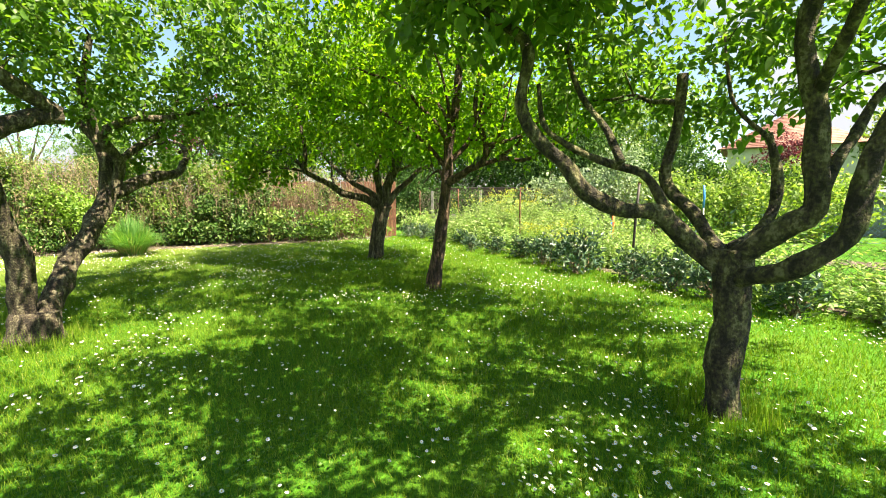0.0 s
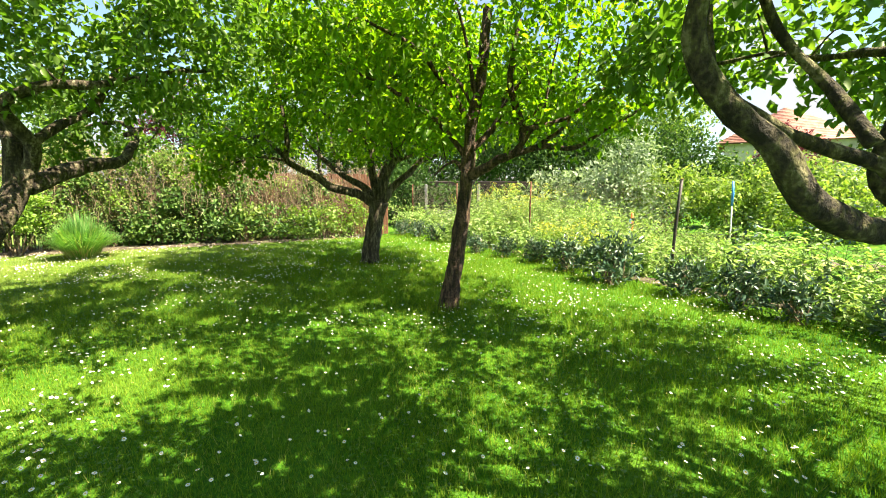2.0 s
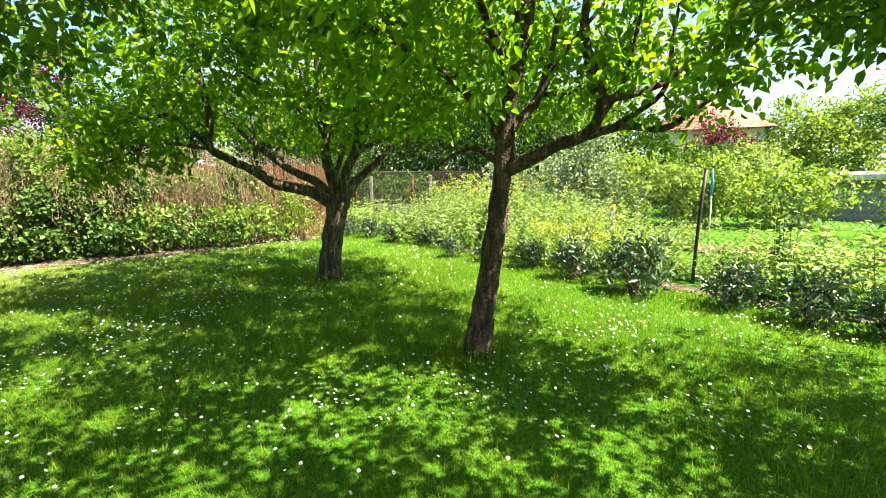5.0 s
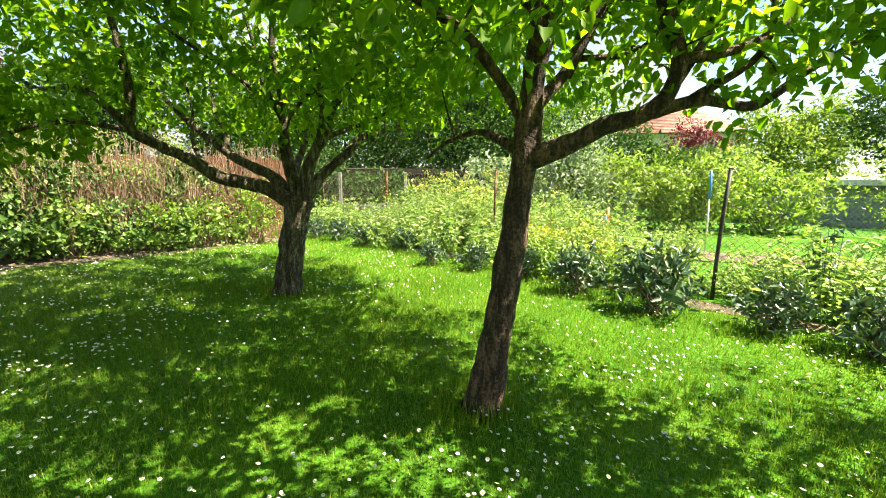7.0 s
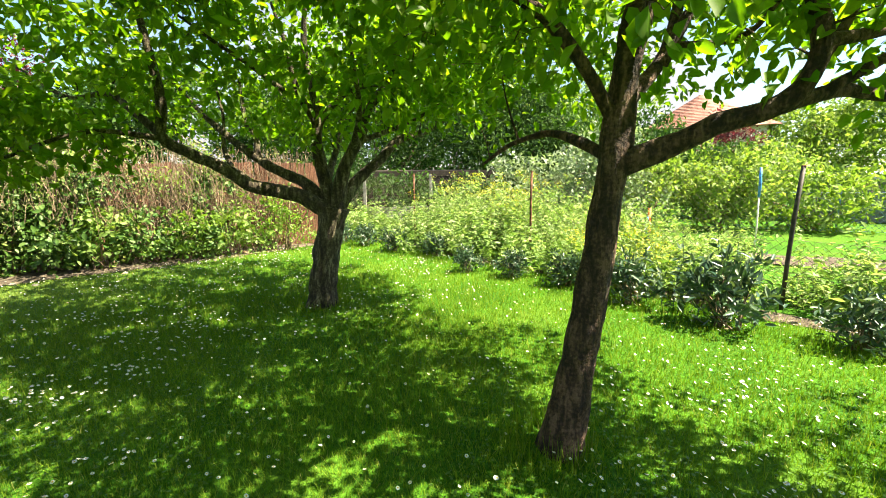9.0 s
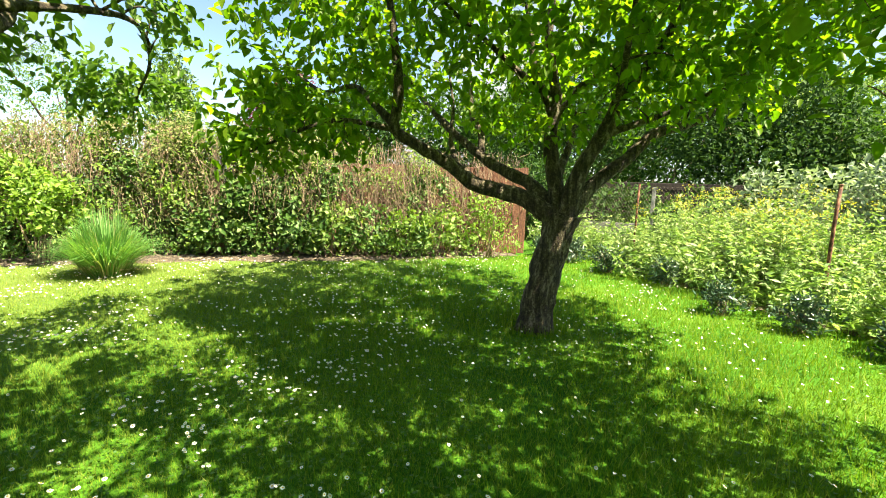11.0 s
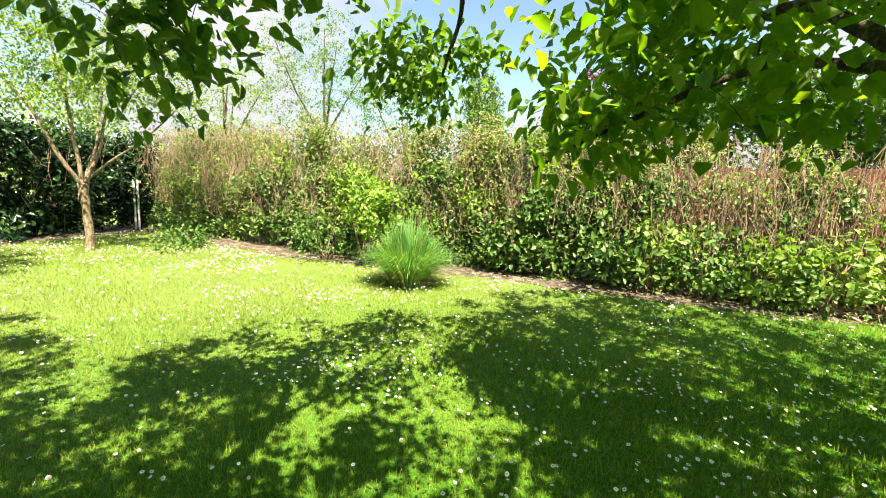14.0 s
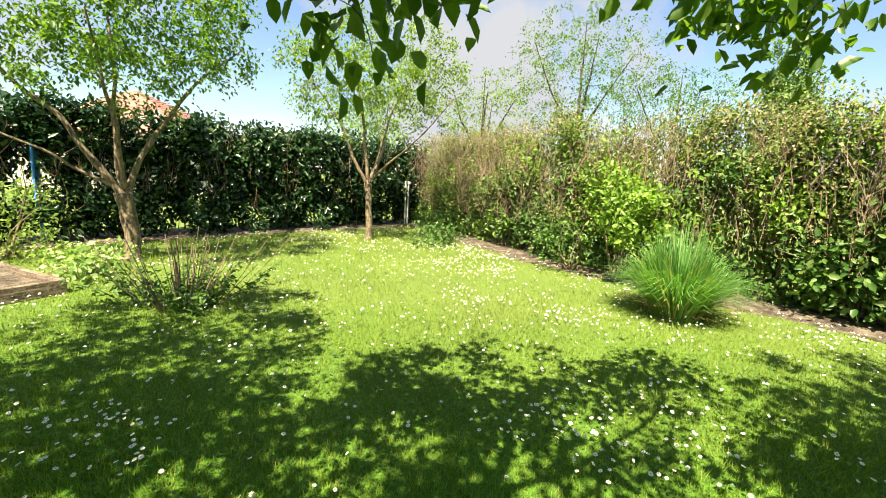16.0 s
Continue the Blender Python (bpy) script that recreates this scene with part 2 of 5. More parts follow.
def ground_material():
    """Lawn turf: moss, clover and bare patches under the blades."""
    m, n, l, p = material("lawn turf")
    coord = n.new("ShaderNodeTexCoord")
    big = n.new("ShaderNodeTexNoise")
    big.inputs["Scale"].default_value, big.inputs["Detail"].default_value = 0.9, 5
    fine = n.new("ShaderNodeTexNoise")
    fine.inputs["Scale"].default_value, fine.inputs["Detail"].default_value = 38, 6
    for t in (big, fine):
        l.new(coord.outputs["Object"], t.inputs["Vector"])
    r1 = ramp_node(n, [(0.25, (0.03, 0.11, 0.006)), (0.5, (0.06, 0.17, 0.009)), (0.75, (0.11, 0.21, 0.02))])
    r2 = ramp_node(n, [(0.35, (0.55, 0.6, 0.5)), (0.7, (1.25, 1.2, 1.1))])
    l.new(big.outputs["Fac"], r1.inputs["Fac"])
    l.new(fine.outputs["Fac"], r2.inputs["Fac"])
    mul = n.new("ShaderNodeMix")
    mul.data_type, mul.blend_type = "RGBA", "MULTIPLY"
    mul.inputs["Factor"].default_value = 1
    l.new(r1.outputs["Color"], mul.inputs["A"])
    l.new(r2.outputs["Color"], mul.inputs["B"])
    # turf paler to the west: the strong sunlight there is painted into the colour
    axes = n.new("ShaderNodeSeparateXYZ")
    l.new(coord.outputs["Object"], axes.inputs["Vector"])
    open_lawn = n.new("ShaderNodeMapRange")
    open_lawn.inputs["From Min"].default_value, open_lawn.inputs["From Max"].default_value = -4.0, -7.5
    open_lawn.inputs["To Max"].default_value = 0.6
    l.new(axes.outputs["X"], open_lawn.inputs["Value"])
    pale = n.new("ShaderNodeMix")
    pale.data_type = "RGBA"
    pale.inputs["B"].default_value = (0.17, 0.2, 0.06, 1)
    l.new(open_lawn.outputs["Result"], pale.inputs["Factor"])
    l.new(mul.outputs["Result"], pale.inputs["A"])
    l.new(pale.outputs["Result"], p.inputs["Base Color"])
    p.inputs["Roughness"].default_value = 0.95
    p.inputs["Specular IOR Level"].default_value = 0.15
    bp = n.new("ShaderNodeBump")
    bp.inputs["Strength"].default_value, bp.inputs["Distance"].default_value = 1.0, 0.03
    l.new(fine.outputs["Fac"], bp.inputs["Height"])
    l.new(bp.outputs["Normal"], p.inputs["Normal"])
    return m


M_TURF = ground_material()


# ---- mesh helpers ----
def mesh_from(name, verts, faces, mats, which=None, smooth=False):
    """A mesh from a vertex array and a face array (or a list of face arrays, of 3 or 4 corners)."""
    me = bpy.data.meshes.new(name)
    verts = np.asarray(verts, dtype=np.float32).reshape(-1, 3)
    groups = faces if isinstance(faces, list) else [faces]
    groups = [np.asarray(f, dtype=np.int32) for f in groups if len(f)]
    me.vertices.add(len(verts))
    me.vertices.foreach_set("co", verts.ravel())
    flat = np.concatenate([f.ravel() for f in groups])
    sizes = np.concatenate([np.full(len(f), f.shape[1], np.int32) for f in groups])
    starts = np.concatenate(([0], np.cumsum(sizes)[:-1])).astype(np.int32)
    me.loops.add(len(flat))
    me.loops.foreach_set("vertex_index", flat)
    me.polygons.add(len(sizes))
    me.polygons.foreach_set("loop_start", starts)
    me.polygons.foreach_set("loop_total", sizes)
    for m in mats if isinstance(mats, (list, tuple)) else [mats]:
        me.materials.append(m)
    if which is not None:
        me.polygons.foreach_set("material_index", np.asarray(which, np.int32))
    if smooth:
        me.polygons.foreach_set("use_smooth", np.ones(len(sizes), bool))
    me.update(calc_edges=True)
    return me


def part(name, data, parent, label="", m=None):
    ob = new(name, data)
    ob.parent = parent
    if m is not None:
        ob.matrix_basis = m
    if label:
        ob["label"] = label
    return ob


def bm_part(name, bm, mat, parent, label="", m=None, smooth=False):
    me = bpy.data.meshes.new(name)
    bm.to_mesh(me)
    bm.free()
    me.materials.append(mat)
    if smooth:
        me.polygons.foreach_set("use_smooth", np.ones(len(me.polygons), bool))
    return part(name, me, parent, label, m)


def thing(name, at, label, category, group="", kind=""):
    ob = new(name)
    ob.empty_display_size = 0.2
    ob.matrix_basis = at if isinstance(at, Matrix) else pose(*at)
    return tagged(ob, label, category, group, kind)


def box_bm(bm, size, m, bevel=0.0):
    got = bmesh.ops.create_cube(bm, size=1.0, matrix=m @ Matrix.Diagonal((*size, 1)))
    if bevel:
        edges = list({e for v in got["verts"] for e in v.link_edges})
        bmesh.ops.bevel(bm, geom=edges, offset=bevel, segments=1, affect="EDGES")


def units(a):
    return a / np.maximum(np.linalg.norm(a, axis=-1, keepdims=True), 1e-9)


def smooth_line(points, step):
    """A Catmull-Rom line through the control points, sampled about every step metres."""
    p = np.asarray(points, float)
    p = np.vstack([2 * p[0] - p[1], p, 2 * p[-1] - p[-2]])
    out = []
    for i in range(1, len(p) - 2):
        k = max(2, int(np.linalg.norm(p[i + 1] - p[i]) / step))
        for t in np.arange(k) / k:
            out.append(0.5 * (2 * p[i] + (p[i + 1] - p[i - 1]) * t + (2 * p[i - 1] - 5 * p[i] + 4 * p[i + 1] - p[i + 2]) * t * t
                              + (3 * p[i] - p[i - 1] - 3 * p[i + 1] + p[i + 2]) * t ** 3))
    out.append(p[-2])
    return np.array(out)


def tube(line, radii, sides, lumps=0.0, seed=0.0, start=0):
    """Vertices and faces of a tube with closed ends; lumps: uneven bark, as a share of the radius."""
    line, radii = np.asarray(line, float), np.asarray(radii, float)
    tang = units(np.gradient(line, axis=0))
    ref = np.array([0.31, 0.95, 0.05]) if abs(tang[:, 2]).mean() > 0.6 else np.array([0.05, 0.1, 1.0])
    a = units(np.cross(tang, ref))
    b = np.cross(tang, a)
    ang = np.arange(sides) / sides * 2 * np.pi
    ring = np.cos(ang)[None, :, None] * a[:, None, :] + np.sin(ang)[None, :, None] * b[:, None, :]
    rad = np.repeat(radii[:, None], sides, 1)
    if lumps:
        for i in range(len(line)):
            for j in range(sides):
                q = line[i] + ring[i, j] * radii[i]
                v = Vector((q[0] * 7 + seed, q[1] * 7, q[2] * 4))
                rad[i, j] *= 1 + lumps * (noise.noise(v) + 0.6 * noise.noise(v * 2.7))
    v = (line[:, None, :] + ring * rad[:, :, None]).reshape(-1, 3)
    n = len(line)
    i, j = np.meshgrid(np.arange(n - 1), np.arange(sides), indexing="ij")
    k = (j + 1) % sides
    f = np.stack([i * sides + j, i * sides + k, (i + 1) * sides + k, (i + 1) * sides + j], -1).reshape(-1, 4)
    v = np.vstack([v, line[:1], line[-1:]])
    c0, c1 = n * sides, n * sides + 1
    jj = np.arange(sides)
    kk = (jj + 1) % sides
    t0 = np.stack([np.full(sides, c0), kk, jj], -1)
    t1 = np.stack([np.full(sides, c1), (n - 1) * sides + jj, (n - 1) * sides + kk], -1)
    return v, f + start, np.vstack([t0, t1]) + start


def tubes_mesh(name, items, mat):
    """Many tubes (line, radii, sides) in one mesh."""
    vs, qs, ts, at = [], [], [], 0
    for line, radii, sides in items:
        v, q, t = tube(line, radii, sides, start=at)
        at += len(v)
        vs.append(v), qs.append(q), ts.append(t)
    return mesh_from(name, np.vstack(vs), [np.vstack(qs), np.vstack(ts)], mat, smooth=True)


def straight_tubes(name, a, b, r0, r1, mat, bend=None):
    """Many thin three-sided stems from points a to b with one bend, built at once."""
    n = len(a)
    mid = (a + b) / 2 + (0 if bend is None else bend)
    d = units(b - a)
    u = units(np.cross(d, np.array([0.3, 0.9, 0.2])))
    w = np.cross(d, u)
    rings = []
    for p, r in ((a, r0), (mid, (r0 + r1) / 2), (b, r1)):
        r = np.broadcast_to(np.asarray(r, float), (n,))[:, None]
        for g in (0, 2.094, 4.189):
            rings.append(p + (math.cos(g) * u + math.sin(g) * w) * r)
    v = np.stack(rings, 1).reshape(-1, 3)
    base = np.arange(n)[:, None] * 9
    f = [base + np.array([[o + j, o + (j + 1) % 3, o + 3 + (j + 1) % 3, o + 3 + j]]) for o in (0, 3) for j in range(3)]
    return mesh_from(name, v, np.vstack(f), mat, smooth=True)


def leaves_mesh(name, pos, way, up, length, mat, width=0.55, fold=0.12, curl=0.12, fine=True, which=None):
    """Leaf blades, folded along the midrib. pos: stalk ends; way: along the blade; up: about its upper side."""
    n = len(pos)
    way = units(way)
    side = units(np.cross(up, way))
    top = np.cross(way, side)
    ln = np.broadcast_to(np.asarray(length, float), (n,))[:, None]
    wd = ln * width
    if fine:
        pts = [pos, pos + way * ln * 0.3 - side * wd * 0.46 + top * ln * fold, pos + way * ln * 0.68 - side * wd * 0.42 + top * ln * (fold - curl * 0.4),
               pos + way * ln - top * ln * curl, pos + way * ln * 0.68 + side * wd * 0.42 + top * ln * (fold - curl * 0.4), pos + way * ln * 0.3 + side * wd * 0.46 + top * ln * fold]
        f = [[0, 1, 2, 3], [0, 3, 4, 5]]
        k = 6
    else:
        pts = [pos, pos + way * ln * 0.5 - side * wd * 0.5 + top * ln * fold, pos + way * ln - top * ln * curl, pos + way * ln * 0.5 + side * wd * 0.5 + top * ln * fold]
        f = [[0, 1, 2], [0, 2, 3]]
        k = 4
    v = np.stack(pts, 1).reshape(-1, 3)
    base = np.arange(n)[:, None] * k
    faces = np.stack([base + np.array([q]) for q in f], 1).reshape(-1, len(f[0]))
    return mesh_from(name, v, faces, mat, None if which is None else np.repeat(which, len(f)))


WALKED = np.array([[1.74, 0.84, 1.31], [1.31, 1.29, 1.34], [1.05, 1.86, 1.36], [0.44, 2.59, 1.45], [-0.05, 2.99, 1.46], [-0.43, 4.0, 1.41], [-0.62, 4.33, 1.43],
                   [-0.92, 4.75, 1.31], [-1.13, 5.11, 1.33], [-1.9, 5.63, 1.3], [-2.36, 5.96, 1.3], [-2.81, 6.09, 1.26], [-3.35, 6.13, 1.25]])
WALKED = np.vstack([WALKED[:-1] * (1 - t) + WALKED[1:] * t for t in (0, 0.25, 0.5, 0.75)] + [WALKED[-1:]])


def clear_of_walk(pos, room):
    return np.min(np.linalg.norm(pos[:, None, :] - WALKED[None], axis=2), axis=1) > room


# ---- trees ----
def fruit_tree(name, base, trunk, limbs, crowns, mats, label, twigs=260, per_twig=26, leaf=0.075, seed=1, lumps=0.2, gnarl=0.035, girth=1.0, low=1.55, group="", fine=True, droop=0.25, room=0.75, spread=0.08):
    """trunk and limbs: (control points from the base, radius at the start, radius at the end). crowns: (centre, radii, share) of the foliage."""
    g = np.random.default_rng(seed)
    bark, foliage = mats
    root = thing(name, (*base, 0), label, "tree", group)
    nodes, node_r = [], []

    def wood(part_name, pts, r0, r1, sides, flare=False, start=0.0):
        line = smooth_line(pts, 0.05)
        t = np.linspace(0, 1, len(line))
        line = line + np.stack([[noise.noise(Vector((q[0] * 2.2 + seed, q[1] * 2.2, q[2] * 2.2 + k * 9))) for k in range(3)] for q in line]) * gnarl * np.sin(np.pi * t)[:, None]
        rad = (r0 + (r1 - r0) * t ** 0.8) * girth
        if flare:
            z = line[:, 2]
            rad = rad * (1 + 0.3 * np.exp(-np.maximum(z, 0) / 0.07)) * (1 + 0.14 * np.exp(-((z - z.max()) / 0.12) ** 2))
        v, q, tri = tube(line, rad, sides, lumps, seed * 3.1)
        part(part_name, mesh_from(part_name, v, [q, tri], bark, smooth=True), root)
        sel = t >= start
        nodes.append(line[sel][::2])
        node_r.append(rad[sel][::2])

    wood("trunk", trunk[0], trunk[1], trunk[2], 18, True, 0.9)
    for pts, r0, r1 in limbs:
        wood("limb", pts, r0, r1, 12, False, 0.3)
    nodes, node_r = np.vstack(nodes), np.concatenate(node_r)
    goals = []
    for centre, radii, share in crowns:
        k = int(twigs * share)
        d = units(g.normal(size=(k * 2, 3)))
        q = np.array(centre) + d * np.array(radii) * (g.uniform(0.12, 1, (k * 2, 1)) ** 0.5)
        goals.append(q[q[:, 2] > low][:k])
    goals = np.vstack(goals)
    goals = goals[clear_of_walk(goals + np.array([*base, 0]), room)]
    goals = goals[np.argsort([np.min(np.linalg.norm(nodes - q, axis=1)) for q in goals])]
    items, lp, lw = [], [], []
    for q in goals:
        dist = np.linalg.norm(nodes - q, axis=1) + 0.4 * np.maximum(0, nodes[:, 2] - q[2])
        k = int(np.argmin(dist))
        a, length = nodes[k], np.linalg.norm(nodes[k] - q)
        if length < 0.04 or length > 2.2:
            continue
        bend = np.array([0, 0, 0.12 * length]) + g.normal(size=3) * 0.07 * length
        ctrl = np.array([a, a * 0.6 + q * 0.4 + bend, a * 0.25 + q * 0.75 + bend * 0.9, q - np.array([0, 0, droop * 0.12 * length])])
        line = smooth_line(ctrl, max(0.08, length / 6))
        r0 = min(node_r[k] * 0.6, 0.006 + 0.011 * length)
        rad = np.linspace(r0, 0.0022, len(line))
        items.append((line, rad, 5 if r0 > 0.008 else 3))
        nodes, node_r = np.vstack([nodes, line[2:]]), np.concatenate([node_r, rad[2:]])
        m = int(per_twig * min(1.6, 0.45 + length))
        t = g.uniform(0.25, 1.0, m) ** 0.7
        pick = np.minimum((t * (len(line) - 1)).astype(int), len(line) - 2)
        fr = (t * (len(line) - 1) - pick)[:, None]
        p = line[pick] * (1 - fr) + line[pick + 1] * fr + g.normal(size=(m, 3)) * spread
        out = units(line[pick + 1] - line[pick])
        lp.append(p)
        lw.append(out * 0.6 + g.normal(size=(m, 3)) * 0.75 + np.array([0, 0, -droop]))
    part("twigs", tubes_mesh("twigs", items, bark), root)["kind"] = "stuff"
    lp, lw = np.vstack(lp), np.vstack(lw)
    keep = clear_of_walk(lp + np.array([*base, 0]), room * 0.7) & (lp[:, 2] > low - 0.2)
    lp, lw = lp[keep], lw[keep]
    up = np.array([0, 0, 1.0]) + g.normal(size=lp.shape) * 0.45
    part("crown", leaves_mesh("crown", lp, lw, up, leaf * g.uniform(0.6, 1.25, len(lp)), foliage, 0.58, 0.13, 0.2, fine), root)
    return root


def leaf_cloud(centre, radii, n, g, hollow=0.5, spray=12):
    """Points and outward ways of foliage in sprays on uneven lobes round a centre."""
    k = max(6, n // spray)
    d = units(g.normal(size=(k, 3)))
    lump = np.array([noise.noise(Vector(q * 2.3) + Vector(centre)) for q in d])
    r = (hollow + (1 - hollow) * g.uniform(0, 1, k) ** 0.5) * (1 + 0.4 * lump)
    c = np.array(centre) + d * r[:, None] * np.array(radii)
    pick = g.integers(0, k, n)
    off = g.normal(size=(n, 3))
    size = 0.13 * float(np.mean(radii)) ** 0.6
    return c[pick] + off * size * np.array([1, 1, 0.7]), units(d[pick] + off * 0.45)


def shrub(name, at, lobes, n, leaf, foliage, label, category="shrub", stem=None, group="", seed=1, width=0.5, fine=False, kind="", stems=10, hollow=0.35, lift=0.4):
    """A shrub or far tree: stems from the foot into several uneven lobes of leaves. lobes: (centre, radii) from the foot."""
    g = np.random.default_rng(seed)
    root = thing(name, (*at, 0) if len(at) == 2 else at, label, category, group, kind)
    size = np.array([r[0] * r[2] for c, r in lobes])
    items, ps, ds = [], [], []
    for (c, r), share in zip(lobes, size / size.sum()):
        p, d = leaf_cloud(c, r, int(n * share), g, hollow)
        ps.append(p), ds.append(d)
        for _ in range(max(2, int(stems * share))):
            top = np.array(c) + units(g.normal(size=3)) * np.array(r) * 0.7
            foot = np.array([g.normal() * 0.05, g.normal() * 0.05, 0])
            r0 = 0.006 + 0.012 * np.linalg.norm(top)
            items.append((smooth_line([foot, foot * 0.4 + top * 0.4 + g.normal(size=3) * 0.06, top], 0.15), None, r0))
    items = [(ln, np.linspace(r0, 0.003, len(ln)), 4) for ln, _, r0 in items]
    part("stems", tubes_mesh("stems", items, stem or M_TWIG), root)["kind"] = "stuff"
    p, d = np.vstack(ps), np.vstack(ds)
    keep = p[:, 2] > 0.02
    p, d = p[keep], d[keep]
    way = d * 0.5 + g.normal(size=d.shape) * 0.75 + np.array([0, 0, lift * 0.3])
    up = d * 0.9 + np.array([0, 0, 0.4]) + g.normal(size=d.shape) * 0.55
    part("foliage", leaves_mesh("foliage", p, way, up, leaf * g.uniform(0.6, 1.3, len(p)), foliage, width, 0.1, 0.15, fine), root)
    return root


# ---- ground ----
HEDGE_FOOT = np.array([(-3.7, 13.8), (-5.2, 12.2), (-6.5, 11.0), (-8.05, 9.8), (-10.2, 7.55), (-12.3, 6.1), (-14.9, 4.45)])
LAUREL_FOOT = np.array([(-14.9, 4.7), (-12.4, 2.5), (-11.3, 1.6), (-9.3, 0.1), (-8.0, -0.5), (-5.0, -2.2)])
BED_EDGE = np.array([(-3.2, 14.3), (-2.1, 13.1), (-0.45, 10.95), (1.0, 9.5), (2.0, 8.2), (3.1, 6.95), (4.3, 5.9), (6.5, 3.6), (9.0, 1.0)])


def line_points(poly, step):
    d = np.linalg.norm(np.diff(poly, axis=0), axis=1)
    s = np.concatenate(([0], np.cumsum(d)))
    t = np.arange(0, s[-1], step)
    return np.stack([np.interp(t, s, poly[:, 0]), np.interp(t, s, poly[:, 1])], 1)


def in_polygon(p, poly):
    inside = np.zeros(len(p), bool)
    for (x0, y0), (x1, y1) in zip(poly, np.roll(poly, -1, axis=0)):
        cross = (y0 > p[:, 1]) != (y1 > p[:, 1])
        inside ^= cross & (p[:, 0] < (x1 - x0) * (p[:, 1] - y0) / (y1 - y0 + 1e-12) + x0)
    return inside


LAWN = np.vstack([HEDGE_FOOT + np.array([0.24, -0.34]), LAUREL_FOOT + np.array([0.3, 0.15]), [(-3, -3), (4, -3), (8, -1)], BED_EDGE[::-1] + np.array([0.5, 0.5])])

bm = bmesh.new()
rings = [0, 30, 90, 300, 1200, 4000]
prev = None
for r in rings[1:]:
    ring = [bm.verts.new((math.cos(a) * r, math.sin(a) * r, 0)) for a in np.arange(48) / 48 * 2 * np.pi]
    if prev is None:
        bm.faces.new(ring)
    else:
        for i in range(48):
            bm.faces.new((prev[i], ring[i], ring[(i + 1) % 48], prev[(i + 1) % 48]))
    prev = ring
ground = bm_part("ground", bm, M_TURF, None)
tagged(ground, "green lawn turf with moss and clover", "ground", kind="structure")


def soil_strip(name, edge, out, label, seed):
    """Bare earth between the lawn's edge and a line behind it, with an uneven rim."""
    a = line_points(edge, 0.12)
    d = units(np.gradient(a, axis=0))
    nrm = np.stack([-d[:, 1], d[:, 0]], 1) * (1 if out > 0 else -1)
    wob = np.array([noise.noise(Vector((q[0] * 1.7, q[1] * 1.7, seed))) for q in a])
    cols = []
    for k, s in enumerate(np.linspace(0, 1, 7)):
        q = a + nrm * (abs(out) * s + wob[:, None] * 0.16 * (1 - s))
        z = 0.004 + 0.035 * math.sin(math.pi * min(1, s * 1.4)) * (0.6 + 0.8 * np.abs(np.array([noise.noise(Vector((p[0] * 5, p[1] * 5, 3))) for p in q]))) if k else np.full(len(q), 0.004)
        cols.append(np.column_stack([q, z]))
    v = np.stack(cols, 1)
    n, c = v.shape[:2]
    i, j = np.meshgrid(np.arange(n - 1), np.arange(c - 1), indexing="ij")
    f = np.stack([i * c + j, (i + 1) * c + j, (i + 1) * c + j + 1, i * c + j + 1], -1).reshape(-1, 4)
    return tagged(new(name, mesh_from(name, v.reshape(-1, 3), f, M_SOIL, smooth=True)), label, "soil bed", kind="structure")


soil_strip("soil_bed_hedge", HEDGE_FOOT + np.array([0.27, -0.38]), -1.5, "dry brown soil with leaf litter under the hedge", 1.0)
soil_strip("soil_bed_laurel", LAUREL_FOOT + np.array([0.25, 0.12]), -1.2, "dark dry soil under the laurel hedge", 2.0)
soil_strip("soil_bed_fence", BED_EDGE + np.array([0.42, 0.42]), 0.35, "dry soil of the border along the wire fence", 3.0)

